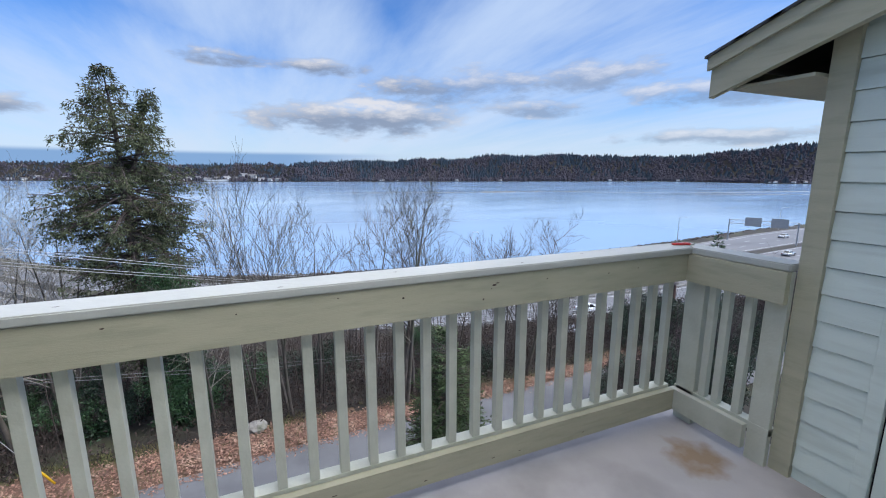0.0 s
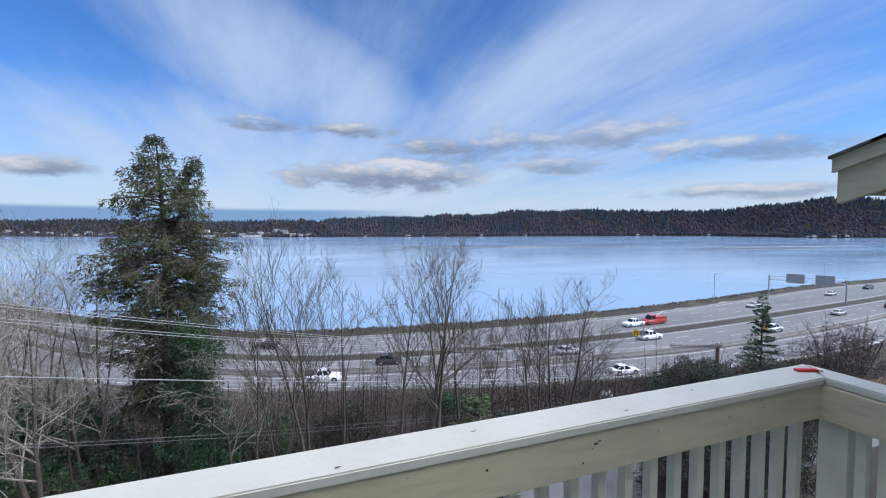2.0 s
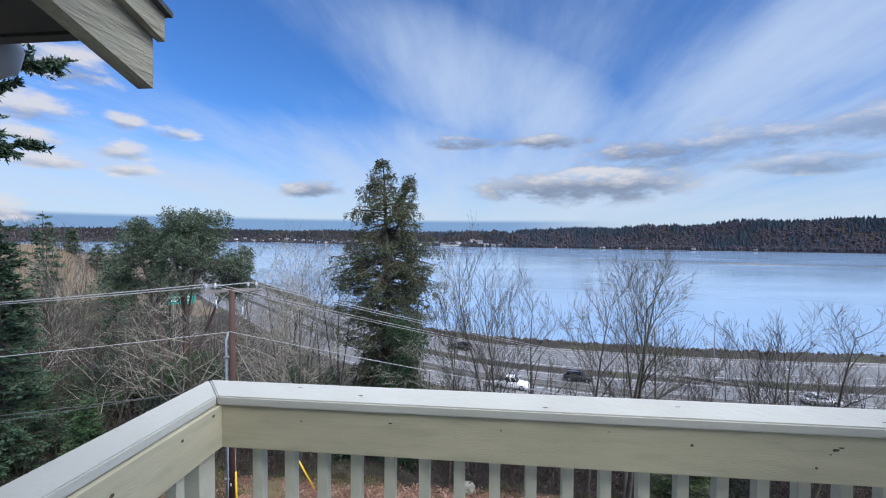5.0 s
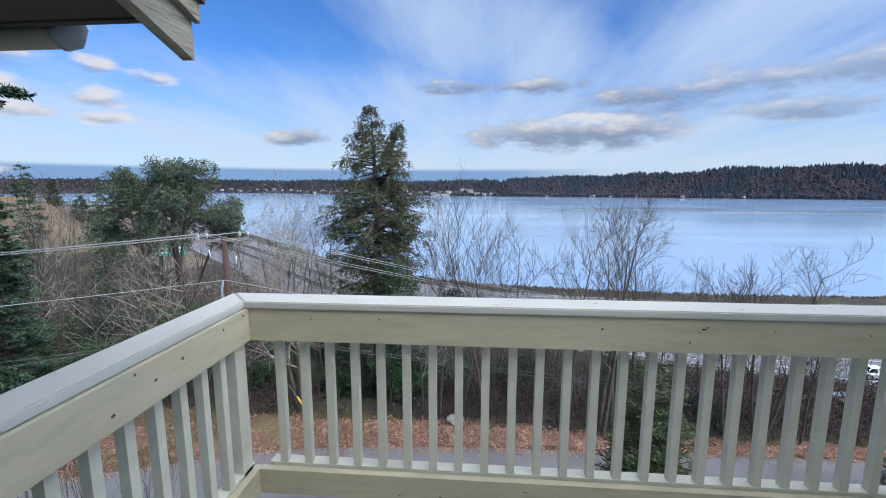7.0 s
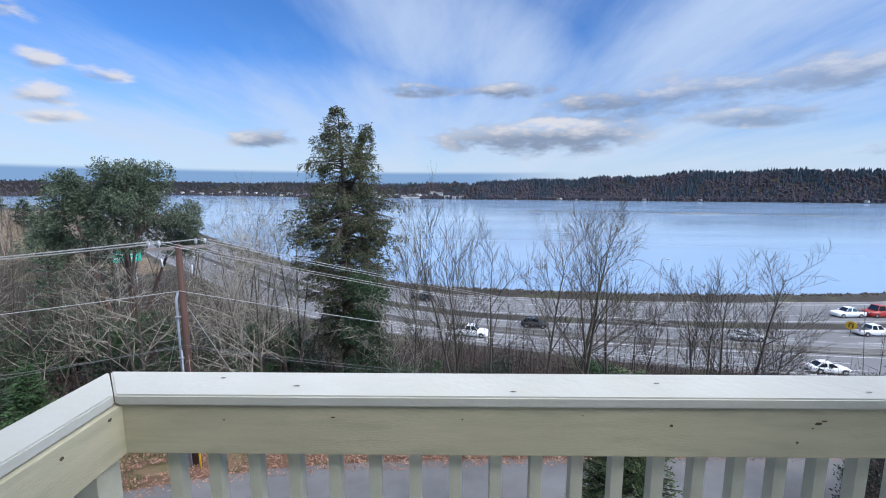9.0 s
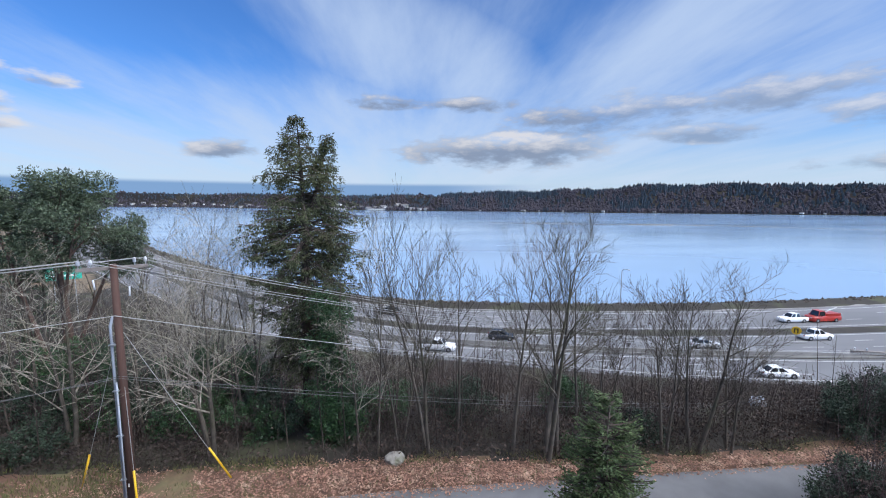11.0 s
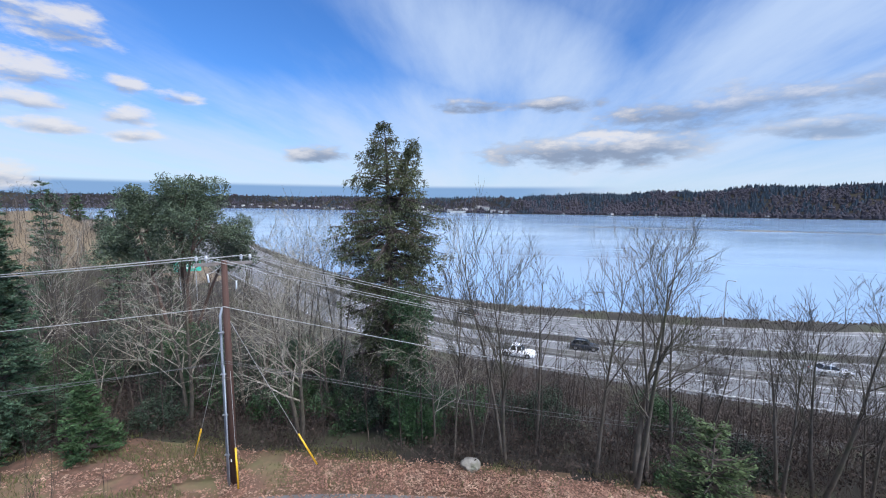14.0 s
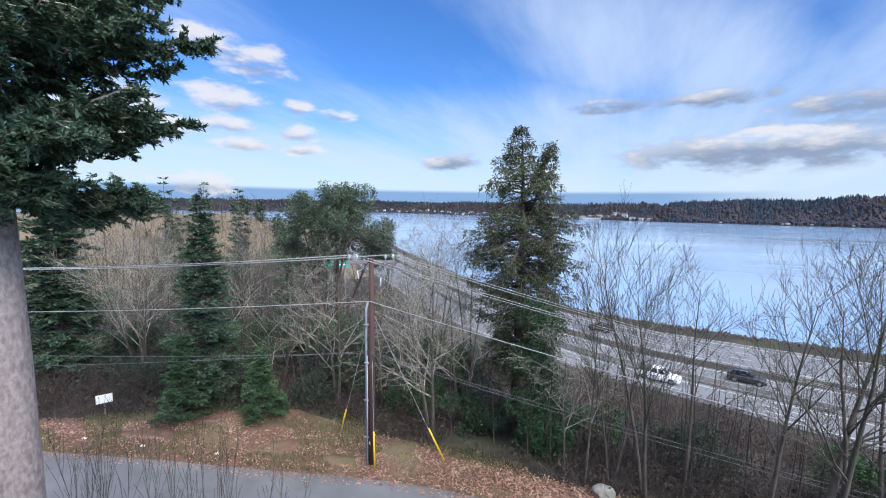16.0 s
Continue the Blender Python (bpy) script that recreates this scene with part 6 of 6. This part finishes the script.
# yellow highway signs with black arrows
for x, y, s, rz in ((65.5, 63.8, 1.0, -12), (60.5, 43.0, 1.0, -12), (95, 58.5, 1.0, -8)):
    z = hz(x, y) if y < float(near_edge(x)) else HIGHWAY_Z
    ys = thing("warning_sign", "yellow diamond road sign with black arrow bars", "road sign", pose(x, y, z, 0, 0, rz - 35), group="yellow signs")
    part("post", Geo().box(-0.05, 0.05, 0.0, 0.08, -0.2, 1.9), ARMWOOD, ys)
    pl = part("plate", Geo().tube([(0, -0.04, 1.9), (0, -0.015, 1.9)], [0.72, 0.72], 8, True), YELLOW, ys)
    for dx in (-0.25, 0.2):
        part("arrow_bar", Geo().box(dx - 0.07, dx + 0.07, -0.055, -0.045, 1.5, 2.2), BLACK, pl)
    part("arrow_bar", Geo().box(-0.25, 0.2, -0.062, -0.056, 2.1, 2.24), BLACK, pl)

# sign gantry over the westbound lanes
gt = thing("sign_gantry", "grey steel sign gantry spanning the westbound lanes", "gantry", pose(146, 90, HIGHWAY_Z))
part("post", Geo().tube([(0, 0, 0), (0, 0, 7.4)], [0.22, 0.18], 10, True), STEEL, gt)
part("post", Geo().tube([(8.5, -16, 0), (8.5, -16, 7.4)], [0.22, 0.18], 10, True), STEEL, gt)
g = Geo()
for z in (6.0, 7.2):
    g.tube([(0, 0, z), (8.5, -16, z)], [0.09, 0.09], 6)
for i in range(8):
    f, f2 = i / 8, (i + 1) / 8
    g.tube([(8.5 * f, -16 * f, 6.0), (8.5 * f2, -16 * f2, 7.2)], [0.05, 0.05], 4)
part("truss", g, STEEL, gt)
for f in (0.36, 0.74):
    part("sign_panel", Geo().box(-2.2, 2.2, -0.06, 0.06, 5.3, 8.2), SIGNBACK, gt, "grey aluminium sign back", at=pose(8.5 * f - 0.3, -16 * f - 0.15, 0, 0, 0, -62))
# green guide sign by the lanes on the west side
gs = thing("guide_sign", "green highway guide sign with white lettering bars", "road sign", pose(-60.6, 77.5, hz(-60.6, 77.5), 0, 0, 38))
zt = -11.1 - hz(-60.6, 77.5)
for dx in (-1.4, 1.4):
    part("post", Geo().box(dx - 0.08, dx + 0.08, 0.03, 0.18, -0.5, zt + 0.5), STEEL, gs)
part("panel", Geo().box(-2.4, 2.4, -0.03, 0.03, zt - 1.1, zt + 1.1, 0.01), SIGNGREEN, gs)
for z in (-0.5, 0.25):
    part("writing_bar", Geo().box(-1.8, 1.6, -0.045, -0.034, zt + z, zt + z + 0.3), SIGNWHITE, gs)
# lamp columns along the shore
for x in (121, 46, 190):
    y = float(far_edge(x)) + 1.6
    lc = thing("lamp_column", "thin grey highway lamp column", "street lamp", pose(x, y, HIGHWAY_Z), group="highway lamps")
    part("column", Geo().tube([(0, 0, 0), (0, 0, 8.6), (0.1, -0.5, 9.1), (0.3, -1.8, 9.2)], [0.11, 0.07, 0.06, 0.05], 8, True), STEEL, lc)
    part("lamp_head", Geo().box(0.15, 0.45, -2.5, -1.8, 9.12, 9.28, 0.03), STEEL, lc)
# crumpled blue and white tarpaulin on the slope
bm = bmesh.new()
bmesh.ops.create_icosphere(bm, subdivisions=2, radius=0.5)
for v in bm.verts:
    v.co = Vector((v.co.x * 1.2, v.co.y * 0.8, max(v.co.z, -0.1) * 1.1)) * (1 + 0.5 * noise.noise(v.co * 3))
me = bpy.data.meshes.new("tarpaulin")
bm.to_mesh(me)
bm.free()
me.materials.append(CONDUIT)
tagged(new("tarpaulin", me), "crumpled pale blue tarpaulin in the brush", "tarpaulin").matrix_basis = pose(25.5, 26.5, hz(25.5, 26.5) + 0.6)

# ---- vehicles ----


def wheel_mesh(r, w):
    t = Geo().tube([(0, -w / 2, 0), (0, -w / 2 + 0.02, 0), (0, w / 2 - 0.02, 0), (0, w / 2, 0)], [r * 0.9, r, r, r * 0.9], 18, True).mesh("tyre", TYRE, True)
    q = Geo().tube([(0, -w / 2 - 0.008, 0), (0, w / 2 + 0.008, 0)], [r * 0.62, r * 0.62], 14, True).mesh("rim", RIM)
    return t, q


WHEEL = wheel_mesh(0.34, 0.22)


def vehicle(name, label, m, paint, kind="suv", group="highway traffic"):
    """Built along x, nose at -x, standing on z = 0."""
    ob = thing(name, label, "car" if kind != "truck" else "truck", m, group)
    L, Wd = {"suv": (4.5, 0.91), "sedan": (4.7, 0.9), "pickup": (5.5, 0.97), "truck": (6.6, 1.1)}[kind]
    hood = {"suv": 0.98, "sedan": 0.88, "pickup": 1.08, "truck": 1.2}[kind]
    top = {"suv": 1.62, "sedan": 1.42, "pickup": 1.78, "truck": 2.2}[kind]
    w0, w1, r0, r1 = {"suv": (-0.95, -0.25, 1.55, 2.05), "sedan": (-0.85, -0.1, 1.05, 1.75), "pickup": (-1.15, -0.55, 0.75, 0.95), "truck": (-1.9, -1.5, -0.3, -0.2)}[kind]
    # lower body: sections along its length
    secs = [(-L / 2, 0.62, 0.42, hood - 0.30), (-L / 2 + 0.12, 0.84, 0.26, hood - 0.14), (-L / 2 + 0.5, 0.97, 0.22, hood - 0.06), (w0, 1.0, 0.2, hood), (0.3, 1.0, 0.2, hood + 0.03),
            (r1, 0.99, 0.22, hood + 0.02), (L / 2 - 0.15, 0.95, 0.28, hood - 0.02), (L / 2, 0.84, 0.42, hood - 0.16)]
    bm = bmesh.new()
    rings = []
    for x, f, zb, zt in secs:
        w = Wd * f
        ring = [(-w * 0.92, zb), (-w, zb + 0.14), (-w, (zb + zt) / 2 + 0.1), (-w * 0.93, zt - 0.04), (-w * 0.8, zt), (w * 0.8, zt), (w * 0.93, zt - 0.04), (w, (zb + zt) / 2 + 0.1), (w, zb + 0.14), (w * 0.92, zb)]
        rings.append([bm.verts.new((x, y, z)) for y, z in ring])
    for a, b in zip(rings, rings[1:]):
        for k in range(10):
            bm.faces.new((a[k], b[k], b[(k + 1) % 10], a[(k + 1) % 10]))
    bm.faces.new(rings[0])
    bm.faces.new(list(reversed(rings[-1])))
    bmesh.ops.recalc_face_normals(bm, faces=bm.faces[:])
    me = bpy.data.meshes.new("body")
    bm.to_mesh(me)
    bm.free()
    me.materials.append(paint)
    me.polygons.foreach_set("use_smooth", [True] * len(me.polygons))
    body = new("body", me)
    body.parent = ob
    # cabin
    hb = hood - 0.01
    cab = Geo()
    a, b = Wd * 0.86, Wd * 0.68
    vs = [(w0, -a, hb), (w0, a, hb), (r1, a, hb), (r1, -a, hb), (w1, -b, top), (w1, b, top), (r0, b, top), (r0, -b, top)]
    cab.add(vs, [(3, 2, 1, 0), (4, 5, 6, 7), (0, 1, 5, 4), (1, 2, 6, 5), (2, 3, 7, 6), (3, 0, 4, 7)])
    part("cabin", cab, paint, ob)

    def pane(q, nm, inset=0.1, proud=0.012):
        q = [Vector(p) for p in q]
        c = sum(q, Vector()) / 4
        n = (q[1] - q[0]).cross(q[2] - q[0]).normalized()
        if n.dot(c - Vector(((w0 + r1) / 2, 0, hb))) < 0:
            n = -n
        qq = [c + (p - c) * (1 - inset) + n * proud for p in q]
        part(nm, Geo().add([tuple(p) for p in qq] + [tuple(p - n * 0.02) for p in qq], [(0, 1, 2, 3), (0, 4, 5, 1), (1, 5, 6, 2), (2, 6, 7, 3), (3, 7, 4, 0)]), CAR_GLASS, ob)

    pane([vs[0], vs[1], vs[5], vs[4]], "windshield")
    pane([vs[2], vs[3], vs[7], vs[6]], "rear_window", 0.16)
    for s, (p, q, u, v) in ((1, (1, 2, 6, 5)), (-1, (3, 0, 4, 7))):
        P, Q, U, V = (Vector(vs[k]) for k in (p, q, u, v))
        if kind in ("truck",):
            pane([P, Q, U, V], "side_window", 0.2)
        else:
            pane([P, P.lerp(Q, 0.48), V.lerp(U, 0.48), V], "side_window", 0.12)
            pane([P.lerp(Q, 0.52), Q, U, V.lerp(U, 0.52)], "side_window", 0.12)
    if kind == "suv":
        part("sunroof", Geo().box(w1 + 0.25, r0 - 0.45, -b * 0.72, b * 0.72, top - 0.01, top + 0.012, 0.004), CAR_GLASS, ob)
        for s in (-1, 1):
            part("roof_rail", Geo().tube([(w1 + 0.2, s * b * 0.93, top), (w1 + 0.35, s * b * 0.93, top + 0.06), (r0 - 0.2, s * b * 0.93, top + 0.06), (r0, s * b * 0.93, top)], [0.02] * 4, 6), RIM, ob)
    if kind == "pickup":
        part("load_bed", Geo().box(1.1, L / 2 - 0.12, -Wd * 0.78, Wd * 0.78, hood - 0.05, hood + 0.035), BLACK, ob)
    if kind == "truck":
        part("crane_box", Geo().box(-0.1, L / 2 - 0.3, -0.95, 0.95, hood - 0.02, hood + 0.5, 0.03), paint, ob)
        part("crane_boom", Geo().tube([(0.2, 0, hood + 0.5), (3.0, 0, hood + 1.5)], [0.16, 0.1], 6, True), STEEL, ob)
    for s in (-1, 1):
        part("headlight", Geo().box(-L / 2 + 0.03, -L / 2 + 0.22, s * Wd * 0.62 - 0.14, s * Wd * 0.62 + 0.14, hood - 0.34, hood - 0.2, 0.02), LAMP_CLEAR, ob)
        part("tail_light", Geo().box(L / 2 - 0.12, L / 2 + 0.006, s * Wd * 0.7 - 0.1, s * Wd * 0.7 + 0.1, hood - 0.3, hood - 0.1, 0.02), LAMP_RED, ob)
        part("mirror", Geo().box(w0 + 0.25, w0 + 0.4, s * (Wd + 0.12) - 0.08, s * (Wd + 0.12) + 0.08, hood + 0.02, hood + 0.16, 0.02), paint, ob)
        for x in (-L * 0.31, L * 0.30):
            t = part("wheel", WHEEL[0], None, ob, at=pose(x, s * (Wd - 0.1), 0.34))
            part("rim", WHEEL[1], None, t)
            part("wheel_arch", Geo().tube([(x, s * (Wd - 0.18), 0.36), (x, s * (Wd + 0.004), 0.36)], [0.41, 0.41], 18, True), BLACK, ob)
    part("number_plate", Geo().box(L / 2 - 0.02, L / 2 + 0.012, -0.25, 0.25, 0.55, 0.68), SIGNWHITE, ob)
    return ob


vehicle("car", "white compact SUV parked on the lane", pose(3.6, 13.0, STREET_Z + 0.03, 0, 0, 3), CAR_WHITE, "suv", "")


def heading(line, x):
    return math.degrees(math.atan2(float(line(x + 2) - line(x - 2)), 4.0))


lane = lambda lo, hi, f: (lambda x: lo(x) * (1 - f) + hi(x) * f)
EB = lambda f: lane(shifted(barrier_line, 1.8), shifted(grass_line, -2.4), f)
WB = lambda f: lane(shifted(grass_line, 2.6), shifted(far_edge, -1.6), f)
FR = lambda f: lane(shifted(near_edge, 1.4), shifted(barrier_line, -1.6), f)
proto = {}
for nm, lb_, paint, kind, ln, x, flip in (
    ("car", "white sedan driving on the highway", CAR_WHITE, "sedan", FR(0.2), 50, 180), ("pickup_truck", "white pickup truck on the highway", CAR_WHITE, "pickup", EB(0.8), 70, 180),
    ("car", "dark car on the highway", CAR_DARK, "suv", EB(0.5), 16, 180), ("tow_truck", "red tow truck on the highway", CAR_RED, "truck", WB(0.3), 82, 0),
    ("car", "silver car on the highway", CAR_SILVER, "sedan", WB(0.5), 125, 0)):
    x = float(x)
    proto[(nm, kind)] = vehicle(nm, lb_, pose(x, float(ln(x)), HIGHWAY_Z + 0.02, 0, 0, heading(ln, x) + flip), paint, kind)
for key, ln, x, flip in ((("car", "sedan"), WB(0.5), 170, 0), (("pickup_truck", "pickup"), WB(0.3), 75.5, 0), (("car", "suv"), WB(0.6), 200, 0), (("car", "sedan"), EB(0.5), 135, 180), (("car", "suv"), EB(0.3), 160, 180),
                         (("pickup_truck", "pickup"), FR(0.7), 5, 180), (("car", "sedan"), EB(0.3), 48, 180), (("pickup_truck", "pickup"), EB(0.2), 100, 180), (("car", "suv"), WB(0.4), -4, 0), (("car", "sedan"), WB(0.7), 240, 0), (("pickup_truck", "pickup"), EB(0.5), 215, 180)):
    x = float(x)
    copy_thing(proto[key], pose(x, float(ln(x)), HIGHWAY_Z + 0.02, 0, 0, heading(ln, x) + flip))
